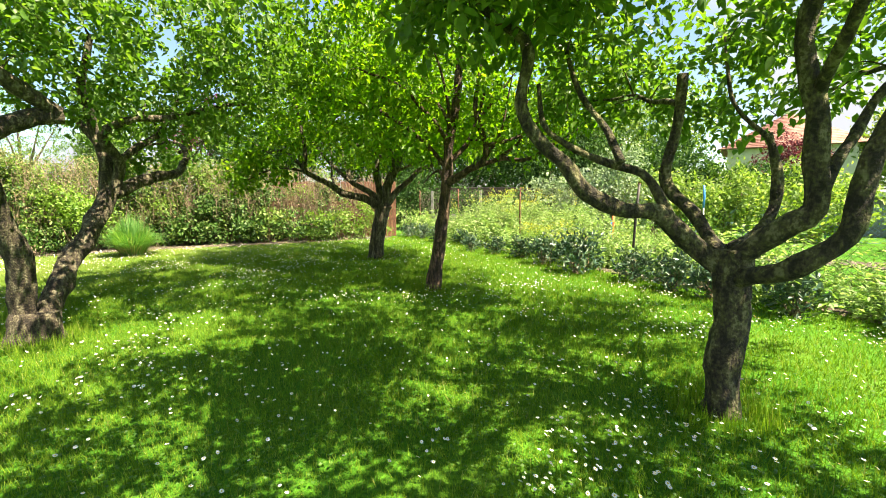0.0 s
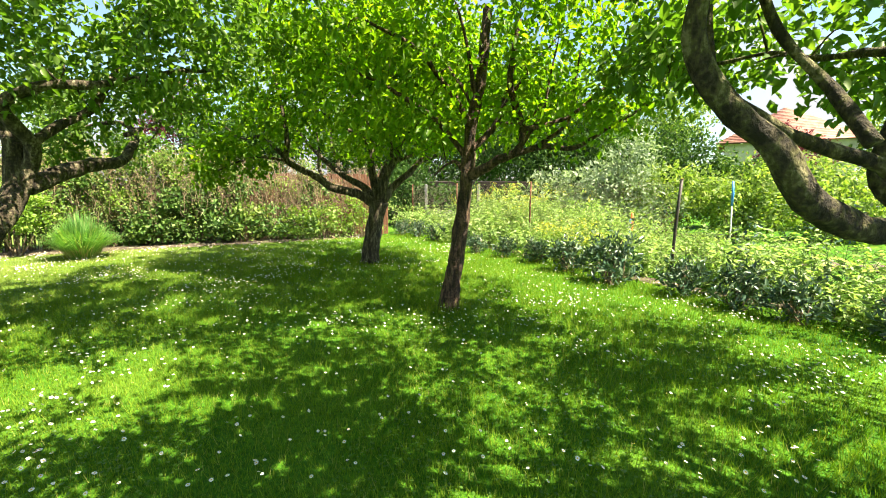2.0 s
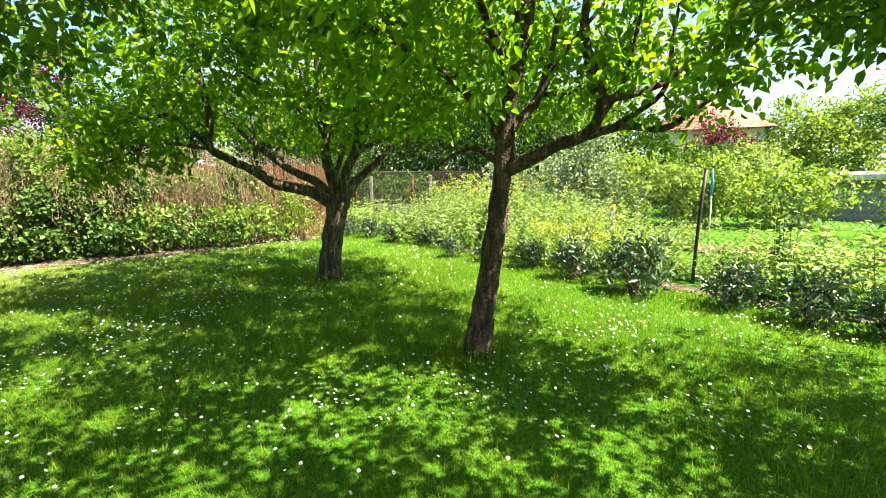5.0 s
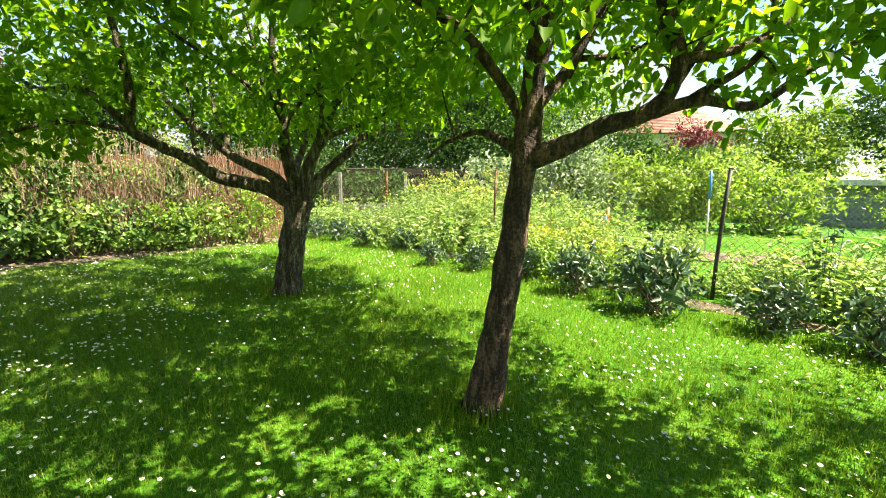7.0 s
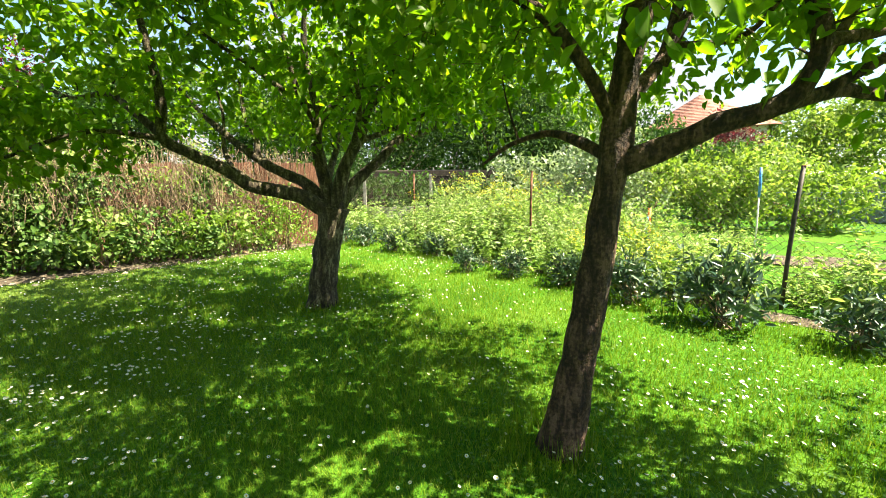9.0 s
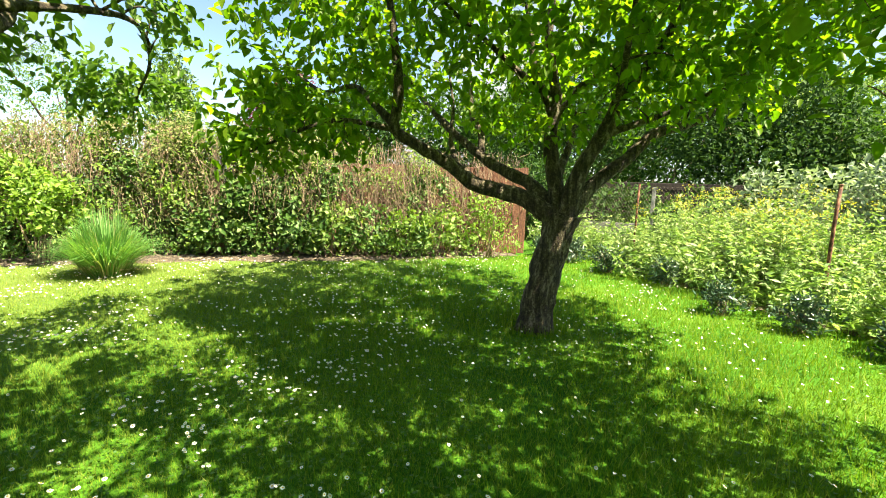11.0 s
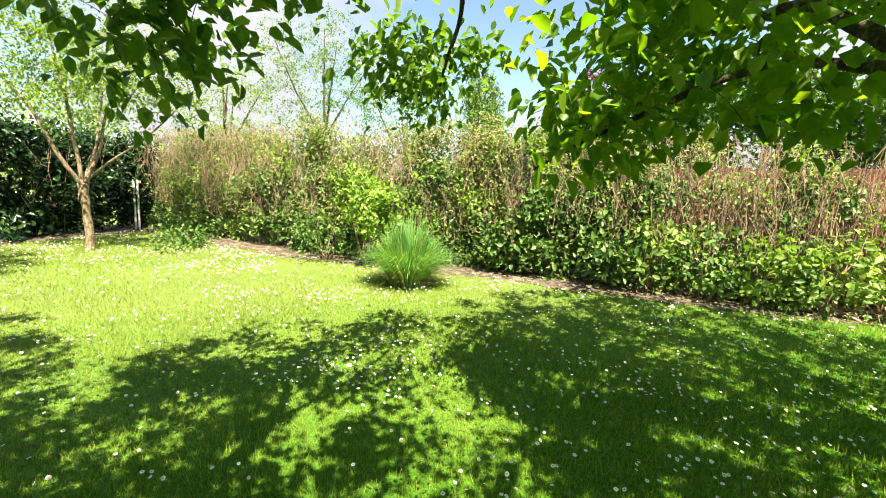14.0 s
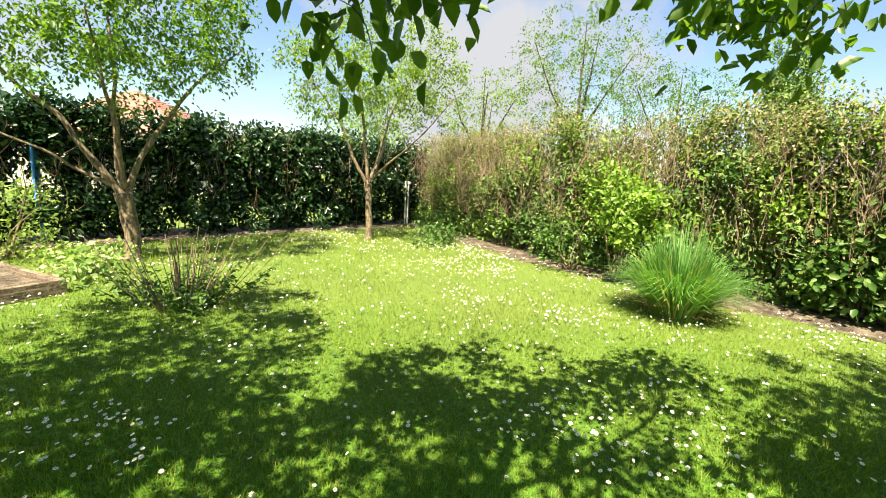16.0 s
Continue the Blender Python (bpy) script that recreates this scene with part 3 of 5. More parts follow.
# ---- the four apple trees on the lawn ----
fruit_tree("apple_tree", (2.69, 3.62),
           ([(0, 0, -0.03), (0.0, 0, 0.28), (0.01, 0, 0.55), (-0.01, 0.01, 1.0)], 0.135, 0.15),
           [([(-0.07, 0.01, 0.9), (-0.25, 0.02, 1.06), (-0.4, 0.02, 1.21), (-0.61, -0.07, 1.24), (-0.81, -0.14, 1.33), (-0.94, -0.17, 1.49), (-1.11, -0.16, 1.63), (-1.21, -0.18, 1.83), (-1.18, -0.19, 2.13), (-1.36, -0.08, 2.36), (-1.63, 0.02, 2.61)], 0.1, 0.04),
            ([(-0.31, 0.04, 1.15), (-0.44, 0.08, 1.4), (-0.64, 0.05, 1.5), (-0.81, 0.03, 1.58), (-0.98, 0.0, 1.66), (-1.08, -0.01, 1.75), (-1.11, -0.01, 1.99)], 0.06, 0.022),
            ([(-0.63, -0.1, 1.5), (-0.72, 0.0, 1.72), (-0.85, 0.08, 1.92), (-0.95, 0.1, 2.2)], 0.045, 0.02),
            ([(-0.04, 0.02, 0.95), (-0.13, 0.22, 1.15), (-0.28, 0.42, 1.38), (-0.26, 0.41, 1.7), (-0.23, 0.36, 2.08)], 0.075, 0.052),
            ([(0.0, 0.05, 0.98), (0.2, 0.18, 1.12), (0.28, 0.23, 1.21), (0.28, 0.27, 1.43), (0.24, 0.29, 1.68)], 0.07, 0.036),
            ([(0.24, 0.29, 1.65), (0.11, 0.39, 1.84), (0.03, 0.41, 2.0), (0.01, 0.42, 2.3)], 0.028, 0.012),
            ([(0.02, -0.02, 0.96), (0.17, -0.14, 1.14), (0.29, -0.2, 1.25), (0.28, -0.2, 1.52), (0.27, -0.2, 1.73), (0.18, -0.22, 1.95), (0.14, -0.26, 2.13), (0.25, -0.4, 2.6), (0.5, -0.5, 3.0)], 0.1, 0.045),
            ([(0.02, -0.04, 0.84), (0.16, -0.25, 0.93), (0.3, -0.35, 1.07), (0.35, -0.38, 1.18), (0.38, -0.34, 1.32), (0.42, -0.35, 1.5), (0.5, -0.33, 1.74), (0.58, -0.3, 2.1), (0.9, -0.4, 2.7)], 0.095, 0.04),
            ([(0.3, -0.21, 1.33), (0.42, -0.1, 1.55), (0.62, 0.05, 1.8), (1.0, 0.3, 2.1), (1.5, 0.6, 2.3)], 0.05, 0.02),
            ([(0.46, -0.34, 1.62), (0.8, 0.1, 1.9), (1.1, 0.9, 2.15), (1.2, 1.7, 2.2), (1.0, 2.4, 2.05)], 0.045, 0.014),
            ([(-0.25, 0.38, 1.9), (-0.3, 0.9, 2.05), (-0.5, 1.5, 2.2), (-0.9, 2.0, 2.2)], 0.035, 0.012),
            ([(0.24, -0.21, 1.8), (0.1, -0.9, 2.2), (-0.2, -1.6, 2.5), (-0.2, -2.2, 2.6)], 0.05, 0.016)],
           # outer lobes overhead and behind the walk are unseen, added to shade the lawn
           [((0.3, -0.2, 3.1), (2.5, 2.5, 0.9), 0.46), ((-1.4, -1.5, 3.0), (1.6, 1.5, 0.55), 0.2), ((1.6, -1.4, 3.2), (1.7, 1.4, 0.6), 0.16), ((-1.3, -0.2, 3.1), (1.5, 1.3, 0.6), 0.13), ((-0.7, 2.2, 2.4), (0.75, 0.6, 0.4), 0.08), ((0.3, 1.5, 2.25), (1.7, 0.9, 0.45), 0.1), ((1.3, 1.8, 2.8), (1.6, 1.5, 0.7), 0.11), ((-1.2, -0.3, 2.45), (0.8, 0.9, 0.45), 0.14)],
           (M_BARK_MOSS, M_OLD_APPLE), "gnarled old apple tree with mossy bark and sawn limbs", 860, 31, 0.085, 11, low=1.7, girth=0.62, lumps=0.27, gnarl=0.05)

fruit_tree("apple_tree", (-2.95, 3.5),
           ([(0, 0, -0.03), (0.0, 0.01, 0.12), (0.01, 0.02, 0.26)], 0.24, 0.2),
           [([(-0.02, 0.06, 0.13), (-0.13, 0.38, 0.55), (-0.24, 0.79, 1.01), (-0.33, 1.05, 1.37)], 0.14, 0.115),
            ([(-0.32, 1.02, 1.34), (-0.37, 1.07, 1.76), (-0.41, 1.01, 2.07), (-0.34, 0.91, 2.41), (-0.33, 0.93, 2.65), (-0.21, 0.94, 3.05)], 0.095, 0.04),
            ([(-0.3, 1.06, 1.34), (-0.22, 1.13, 1.7), (-0.12, 0.91, 1.98), (0.18, 1.04, 2.13), (0.42, 1.25, 2.19), (0.73, 1.59, 2.36), (0.82, 1.96, 2.46)], 0.085, 0.022),
            ([(-0.22, 1.13, 1.73), (-0.21, 1.56, 2.07), (-0.22, 1.75, 2.27), (-0.19, 2.2, 2.83)], 0.06, 0.025),
            ([(-0.3, 1.1, 1.38), (-0.33, 1.55, 1.54), (-0.36, 2.0, 1.63), (-0.6, 2.4, 1.91), (-0.95, 2.6, 2.12), (-1.4, 2.5, 2.1), (-1.6, 2.35, 1.85)], 0.11, 0.012),
            ([(-0.6, 2.3, 1.95), (-0.9, 3.0, 2.2), (-1.4, 3.5, 2.2), (-2.0, 3.7, 1.9)], 0.032, 0.01),
            ([(-0.07, -0.02, 0.17), (0.02, -0.07, 0.71), (0.08, -0.16, 1.03), (0.21, -0.33, 1.41), (0.35, -0.49, 1.78)], 0.13, 0.11),
            ([(0.34, -0.51, 1.73), (0.46, -0.31, 1.86), (0.51, -0.11, 1.98), (0.56, 0.07, 2.01)], 0.1, 0.085),
            ([(0.35, -0.51, 1.78), (0.47, -0.49, 2.33), (0.56, -0.32, 2.25), (0.56, -0.12, 2.13), (0.54, 0.04, 2.03)], 0.08, 0.08),
            ([(0.2, -0.4, 1.4), (-0.3, -0.6, 2.0), (-0.9, -0.5, 2.6)], 0.08, 0.03),
            ([(-0.3, 1.1, 1.7), (-0.8, 1.1, 2.2), (-1.4, 1.0, 2.5), (-2.0, 1.2, 2.5)], 0.06, 0.02)],
           # the last two lobes are added only for their shade on the grass
           [((1.2, 0.5, 3.0), (1.5, 1.6, 0.8), 0.18), ((0.1, 1.3, 3.0), (1.6, 2.1, 1.1), 0.5), ((-1.3, 2.6, 2.35), (0.8, 1.1, 0.4), 0.1), ((0.5, 1.9, 2.6), (0.9, 0.8, 0.6), 0.1), ((-1.55, 2.35, 1.82), (0.3, 0.3, 0.25), 0.022), ((-2.05, 3.6, 1.92), (0.45, 0.45, 0.25), 0.04), ((-1.6, 0.0, 3.2), (1.1, 1.2, 0.5), 0.2), ((-0.4, 0.3, 3.3), (0.8, 1.0, 0.5), 0.1)],
           (M_BARK, M_OLD_APPLE), "old apple tree forked near the ground with crooked limbs", 560, 50, 0.075, 23, low=1.5, room=0.8, girth=0.78, lumps=0.27, gnarl=0.05)

fruit_tree("apple_tree", (0.02, 6.46),
           ([(0, 0, -0.03), (0.04, 0, 0.3), (0.09, 0, 0.6), (0.13, 0.0, 0.9), (0.17, 0, 1.15), (0.19, 0, 1.5), (0.21, 0, 1.74), (0.26, -0.02, 2.07), (0.35, -0.05, 2.5), (0.4, 0, 3.2)], 0.105, 0.045),
           [([(0.19, 0, 1.47), (0.44, -0.14, 1.58), (0.55, -0.2, 1.65), (0.7, -0.28, 1.69), (0.78, -0.34, 1.76), (0.8, -0.38, 1.91), (0.74, -0.38, 2.1), (0.68, -0.38, 2.4), (0.75, -0.4, 2.9)], 0.058, 0.02),
            ([(0.68, -0.27, 1.68), (0.98, -0.26, 1.76), (1.3, -0.22, 1.75), (1.56, -0.16, 1.92), (1.94, -0.12, 2.14)], 0.034, 0.012),
            ([(0.22, 0, 1.75), (0.48, 0.12, 2.02), (0.56, 0.2, 2.27), (0.66, 0.3, 2.7)], 0.045, 0.018),
            ([(0.8, -0.38, 1.92), (1.05, -0.36, 1.96), (1.28, -0.3, 2.08), (1.6, -0.22, 2.35)], 0.028, 0.01),
            ([(0.18, 0, 1.52), (0.08, 0.19, 1.62), (-0.03, 0.4, 1.68), (-0.2, 0.62, 1.64), (-0.36, 0.76, 1.52)], 0.033, 0.01),
            ([(0.21, 0, 1.68), (-0.1, -0.1, 2.05), (-0.6, -0.1, 2.4), (-1.0, -0.2, 2.6)], 0.04, 0.014),
            ([(0.26, -0.02, 2.0), (0.1, -0.45, 2.3), (-0.1, -0.9, 2.55), (-0.3, -1.4, 2.6)], 0.036, 0.012),
            ([(0.3, -0.03, 2.2), (0.0, 0.3, 2.6), (-0.3, 0.5, 3.0)], 0.035, 0.012),
            ([(0.44, 0.1, 1.95), (0.63, 0.1, 2.3), (0.86, 0.1, 2.58), (1.08, 0.1, 2.86)], 0.03, 0.01),
            ([(0.8, -0.34, 1.78), (0.96, -0.3, 2.05), (1.03, -0.3, 2.36), (1.1, -0.3, 2.7)], 0.024, 0.008),
            ([(0.93, -0.27, 1.76), (1.2, -0.33, 1.96), (1.27, -0.3, 2.31), (1.3, -0.3, 2.6)], 0.022, 0.008),
            ([(0.24, -0.02, 1.95), (0.28, -0.15, 2.35), (0.24, -0.25, 2.75), (0.15, -0.4, 3.1)], 0.034, 0.01),
            ([(0.5, 0.13, 2.05), (0.8, 0.12, 2.08), (0.95, 0.1, 2.22), (1.18, 0.1, 2.58)], 0.02, 0.007)],
           # several high side lobes are added to throw shadow between the trees
           [((0.15, 0.0, 3.3), (1.6, 1.6, 1.4), 0.75), ((-0.5, -0.6, 2.3), (1.0, 1.1, 0.5), 0.15), ((1.2, -0.2, 2.1), (0.9, 0.6, 0.4), 0.1), ((0.3, 1.0, 2.3), (1.2, 0.8, 0.6), 0.14), ((1.5, 0.3, 2.8), (1.2, 1.4, 0.7), 0.22), ((-0.3, -1.6, 3.2), (1.1, 0.75, 0.45), 0.12), ((-0.9, 0.4, 3.0), (0.7, 0.6, 0.5), 0.06), ((-1.6, 0.05, 3.15), (0.75, 0.65, 0.35), 0.1), ((1.1, -1.8, 3.1), (1.1, 0.9, 0.5), 0.14), ((-0.5, 1.0, 3.1), (1.2, 0.9, 0.5), 0.14)],
           (M_BARK_RED, M_APPLE), "slender leaning apple tree with reddish flaking bark", 500, 31, 0.08, 37, low=1.5, room=0.8, lumps=0.22, gnarl=0.02)

fruit_tree("apple_tree", (-2.05, 9.08),
           ([(0, 0, -0.03), (0.02, 0, 0.25), (0.07, 0.0, 0.5), (0.15, 0.01, 0.87), (0.2, 0.02, 1.12)], 0.155, 0.15),
           [([(0.16, 0.0, 1.06), (-0.12, -0.04, 1.24), (-0.32, -0.1, 1.31), (-0.57, -0.25, 1.38), (-0.8, -0.38, 1.56), (-1.0, -0.52, 1.69), (-1.2, -0.66, 1.83), (-1.16, -0.7, 2.02), (-1.11, -0.75, 2.26), (-1.16, -0.8, 2.75), (-1.2, -0.9, 3.2)], 0.095, 0.02),
            ([(-1.18, -0.65, 1.84), (-1.42, -0.65, 2.05), (-1.7, -0.58, 2.25), (-2.1, -0.6, 2.24), (-2.5, -0.65, 2.5)], 0.04, 0.012),
            ([(-1.2, -0.66, 1.83), (-1.55, -1.05, 1.86), (-1.9, -1.4, 1.66), (-2.25, -1.65, 1.42)], 0.03, 0.006),
            ([(-0.7, -0.32, 1.48), (-0.85, -0.2, 1.75), (-0.9, -0.1, 2.1), (-1.0, 0.0, 2.5)], 0.028, 0.01),
            ([(0.12, 0.05, 1.12), (-0.12, 0.14, 1.36), (-0.42, 0.25, 1.5), (-0.7, 0.33, 1.64), (-1.05, 0.42, 1.88), (-1.5, 0.55, 2.25), (-1.95, 0.7, 2.7)], 0.085, 0.018),
            ([(-0.75, 0.34, 1.68), (-0.8, 0.42, 1.95), (-0.95, 0.5, 2.15), (-1.0, 0.55, 2.6)], 0.045, 0.014),
            ([(0.16, 0.05, 1.12), (0.07, 0.1, 1.52), (0.02, 0.12, 1.92), (0.05, 0.12, 2.11), (-0.0, 0.12, 2.47), (-0.06, 0.1, 2.8), (0.05, 0.0, 3.5)], 0.085, 0.02),
            ([(0.03, 0.12, 2.0), (-0.12, 0.05, 2.35), (-0.2, 0.0, 2.75), (-0.3, -0.1, 3.2)], 0.045, 0.014),
            ([(0.06, 0.12, 2.05), (0.2, 0.1, 2.2), (0.4, 0.12, 2.36), (0.8, 0.2, 2.6)], 0.042, 0.012),
            ([(0.22, 0.03, 1.1), (0.29, 0.03, 1.42), (0.42, 0.0, 1.69), (0.52, 0.0, 1.88), (0.6, 0.0, 2.12), (0.85, -0.05, 2.45), (1.1, -0.1, 3.0)], 0.09, 0.02),
            ([(0.24, 0.08, 1.14), (0.43, 0.2, 1.41), (0.67, 0.3, 1.62), (0.88, 0.4, 1.86), (1.3, 0.7, 2.05), (1.7, 1.0, 2.5)], 0.08, 0.018),
            ([(0.5, 0.0, 1.82), (0.75, 0.05, 1.92), (1.1, 0.1, 2.05), (1.5, 0.15, 2.3)], 0.035, 0.01),
            ([(0.05, 0.2, 1.3), (0.1, 0.9, 2.1), (-0.2, 1.7, 2.5)], 0.05, 0.014),
            ([(-0.02, 0.12, 2.2), (-0.4, -0.5, 2.5), (-0.6, -1.2, 2.7)], 0.035, 0.01),
            ([(0.45, 0.0, 1.75), (0.65, -0.6, 2.15), (0.75, -1.3, 2.45)], 0.04, 0.012)],
           # several lobes to the east and south are added to shade trunk and ground
           [((-0.1, 0.1, 3.3), (2.7, 2.4, 1.5), 0.72), ((-0.3, 0.6, 2.3), (2.5, 1.6, 0.4), 0.08), ((-2.0, -0.9, 2.2), (1.0, 0.9, 0.45), 0.035), ((-1.85, -1.35, 1.8), (0.85, 0.65, 0.42), 0.06), ((1.3, -0.1, 2.5), (0.9, 0.8, 0.4), 0.06), ((2.2, -0.5, 3.0), (1.2, 1.0, 0.5), 0.1), ((0.9, -1.8, 3.1), (1.0, 0.7, 0.5), 0.09), ((-1.0, -1.3, 2.7), (1.4, 0.7, 0.4), 0.04), ((0.1, -1.5, 3.2), (1.3, 0.8, 0.5), 0.1)],
           (M_BARK, M_APPLE), "broad spreading apple tree with a low fork and dense crown", 860, 31, 0.098, 41, low=1.3, room=0.9, girth=1.0, gnarl=0.022)

# ---- the two young trees by the laurel hedge ----
tree = fruit_tree("young_fruit_tree", (-11.45, 4.1),
           ([(0, 0, -0.03), (0, 0, 0.4), (0.01, -0.02, 0.8), (0.01, -0.04, 1.2)], 0.085, 0.085),
           [([(0.01, -0.04, 1.15), (0.1, -0.35, 1.7), (0.14, -0.61, 2.36), (0.29, -1.25, 3.28)], 0.05, 0.015),
            ([(0.01, -0.04, 1.15), (0.0, -0.1, 1.8), (0.04, -0.18, 2.61), (0.09, -0.41, 4.1)], 0.05, 0.012),
            ([(0.01, -0.03, 1.15), (-0.05, 0.25, 1.9), (-0.09, 0.4, 2.65), (-0.21, 0.91, 3.58)], 0.045, 0.012),
            ([(0.01, -0.03, 1.2), (0.2, 0.4, 1.6), (0.3, 1.0, 2.1), (0.3, 1.7, 2.9)], 0.035, 0.01),
            ([(0.01, -0.03, 1.2), (-0.5, 0.1, 2.0), (-0.8, 0.2, 3.2)], 0.04, 0.01)],
           [((0, 0.1, 3.3), (1.7, 2.0, 1.3), 1.0)],
           (M_BARK_YOUNG, M_YOUNG), "young fruit tree with pale bark and fresh light leaves", 300, 60, 0.065, 51, low=1.9, fine=False, girth=0.8)
tree.scale = (0.92, 0.92, 0.92)
tree = fruit_tree("young_fruit_tree", (-8.46, 1.75),
           ([(0, 0, -0.03), (0.0, 0, 0.4), (0.02, -0.03, 0.7), (0.04, -0.05, 0.95)], 0.13, 0.13),
           [([(0.04, -0.05, 0.9), (0.29, -0.35, 1.54), (0.44, -0.54, 1.93), (0.68, -0.84, 2.3), (0.9, -1.3, 3.0)], 0.07, 0.015),
            ([(0.04, -0.05, 0.9), (0.07, -0.08, 1.53), (0.05, -0.06, 2.51), (0.07, -0.09, 3.6)], 0.06, 0.015),
            ([(0.02, -0.02, 0.9), (-0.11, 0.13, 1.44), (-0.31, 0.38, 1.97), (-0.54, 0.67, 2.52), (-0.93, 1.15, 3.1)], 0.065, 0.014),
            ([(0.06, -0.08, 1.0), (0.37, -0.45, 1.28), (0.59, -0.73, 1.5), (0.9, -1.2, 1.75)], 0.035, 0.012),
            ([(0.04, -0.02, 1.0), (0.4, 0.2, 1.9), (0.9, 0.4, 3.0)], 0.05, 0.014)],
           [((0.2, -0.1, 3.3), (2.0, 2.0, 1.3), 1.0)],
           (M_BARK_YOUNG, M_OLD_APPLE), "fruit tree with pale upright limbs and thin foliage", 360, 60, 0.07, 53, low=1.8, fine=False, girth=0.75)
tree.scale = (0.92, 0.92, 0.92)


# ---- hedges ----
def hedge_piece(name, a, b, height, deep, n, leaf, foliage, label, seed, stems, group, width=0.5, fine=False, gap=0.0, low=0.1, holes=()):
    """A stretch of hedge from foot point a to b, deep metres thick behind that line."""
    g = np.random.default_rng(seed)
    a, b = np.array(a, float), np.array(b, float)
    along = units(b - a)
    back = np.array([along[1], -along[0]])
    mid = (a + b) / 2
    ln = np.linalg.norm(b - a)
    root = thing(name, (*mid, 0), label, "hedge", group)
    k = int(stems * ln)
    s, q = g.uniform(-0.5, 0.5, k) * ln, g.uniform(0.15, 0.9, k) * deep
    foot = np.column_stack([along[0] * s + back[0] * q, along[1] * s + back[1] * q, np.zeros(k)])
    top = foot + np.column_stack([g.normal(size=(k, 2)) * 0.18, height * g.uniform(0.55, 1.03, k)])
    m = k * (4 if stems > 100 else 9)
    pick = g.integers(0, k, m)
    t = g.uniform(0.35, 1, m)[:, None]
    f2 = foot[pick] * (1 - t) + top[pick] * t
    f2[:, :2] -= back * (deep * g.uniform(0, 0.5, m))[:, None]
    t2 = f2 + np.column_stack([g.normal(size=(m, 2)) * 0.1, g.uniform(0.12, 0.5, m)])
    t2[:, 2] = np.minimum(t2[:, 2], height * g.uniform(0.96, 1.05, m))
    part("stems", straight_tubes("stems", np.vstack([foot, f2]), np.vstack([top, t2]), np.concatenate([g.uniform(0.006, 0.016, k), np.full(m, 0.0038)]), 0.0025, M_TWIG, g.normal(size=(k + m, 3)) * 0.04), root)["kind"] = "stuff"
    # sprays of leaves, thick on swellings and thin over hollows where the stems show
    k = int(n * ln / 42)
    cs, cz = g.uniform(-0.53, 0.53, k) * ln, low + (height - low) * g.uniform(0, 1.0, k) ** 0.85
    swell = np.array([noise.noise(Vector((u * 1.0 + seed, w * 1.2, 0.5))) + 0.6 * noise.noise(Vector((u * 2.6, w * 2.6 + seed, 2))) for u, w in zip(cs, cz)])
    bare = np.array([noise.noise(Vector((u * 1.2 + 7 + seed, w * 0.9, 8))) for u, w in zip(cs, cz)])
    keep = g.uniform(0, 1, k) > gap * np.clip(0.7 + 2.2 * bare, 0, 1)
    cs, cz, swell = cs[keep], cz[keep], swell[keep]
    cq = deep * (0.3 * g.uniform(0, 1, len(cs)) ** 1.5 + 0.1 - 0.34 * swell) + np.where(g.uniform(0, 1, len(cs)) < 0.3, deep * 0.35, 0)
    pick = np.repeat(np.arange(len(cs)), 42)
    n = len(pick)
    s = cs[pick] + g.normal(size=n) * 0.085
    q = cq[pick] + g.normal(size=n) * 0.085
    z = cz[pick] * (1 + 0.05 * swell[pick]) + g.normal(size=n) * 0.1
    p = np.column_stack([along[0] * s + back[0] * q, along[1] * s + back[1] * q, z])
    ok = p[:, 2] > 0.02
    for hx, hy, hz, hr, hh in holes:
        d = np.hypot(p[:, 0] + mid[0] - hx, p[:, 1] + mid[1] - hy)
        ok &= ~((d < hr) & (np.abs(p[:, 2] - hz) < hh) & (g.uniform(0, 1, n) < 0.8))
    p, pick = p[ok], pick[ok]
    tone = np.array([noise.noise(Vector((u * 0.9 + 3 * seed, w * 1.4, 4))) for u, w in zip(cs, cz)]) + 0.35 * g.normal(size=len(cs))
    kind = np.where((tone > 0.34) & (cz < 2.05), 2, np.where((tone < -0.22) & (cz < 1.6) | (cz < 0.6), 1, 0))[pick] if isinstance(foliage, list) else None
    out = np.array([-back[0], -back[1], 0.25])
    way = g.normal(size=p.shape) * 0.8 + out * 0.5 - np.array([0, 0, 0.15])
    up = out * 0.8 + np.array([0, 0, 0.6]) + g.normal(size=p.shape) * 0.45
    part("foliage", leaves_mesh("foliage", p, way, up, leaf * g.uniform(0.6, 1.3, len(p)) * (1 if kind is None else np.array([0.62, 1.08, 0.95])[kind]), foliage, width, 0.08, 0.12, fine, kind), root)
    return root


for i, (a, b) in enumerate(zip(HEDGE_FOOT[:-1], HEDGE_FOOT[1:])):
    bare = i < 2
    hedge_piece("mixed_hedge", a, b, (2.05, 2.15, 2.18, 2.22, 2.28, 2.3)[i], 0.95, 14500 if not bare else 5800, 0.08, [M_HEDGE, M_HEDGE_LOW, M_LIME],
                "bare brown hedge stems with patches of green leaves" if bare else "clipped mixed hedge with tan twigs and green leaves", 60 + i, 120 if bare else 85, "mixed hedge along the lawn", gap=1.0 if bare else 0.62)
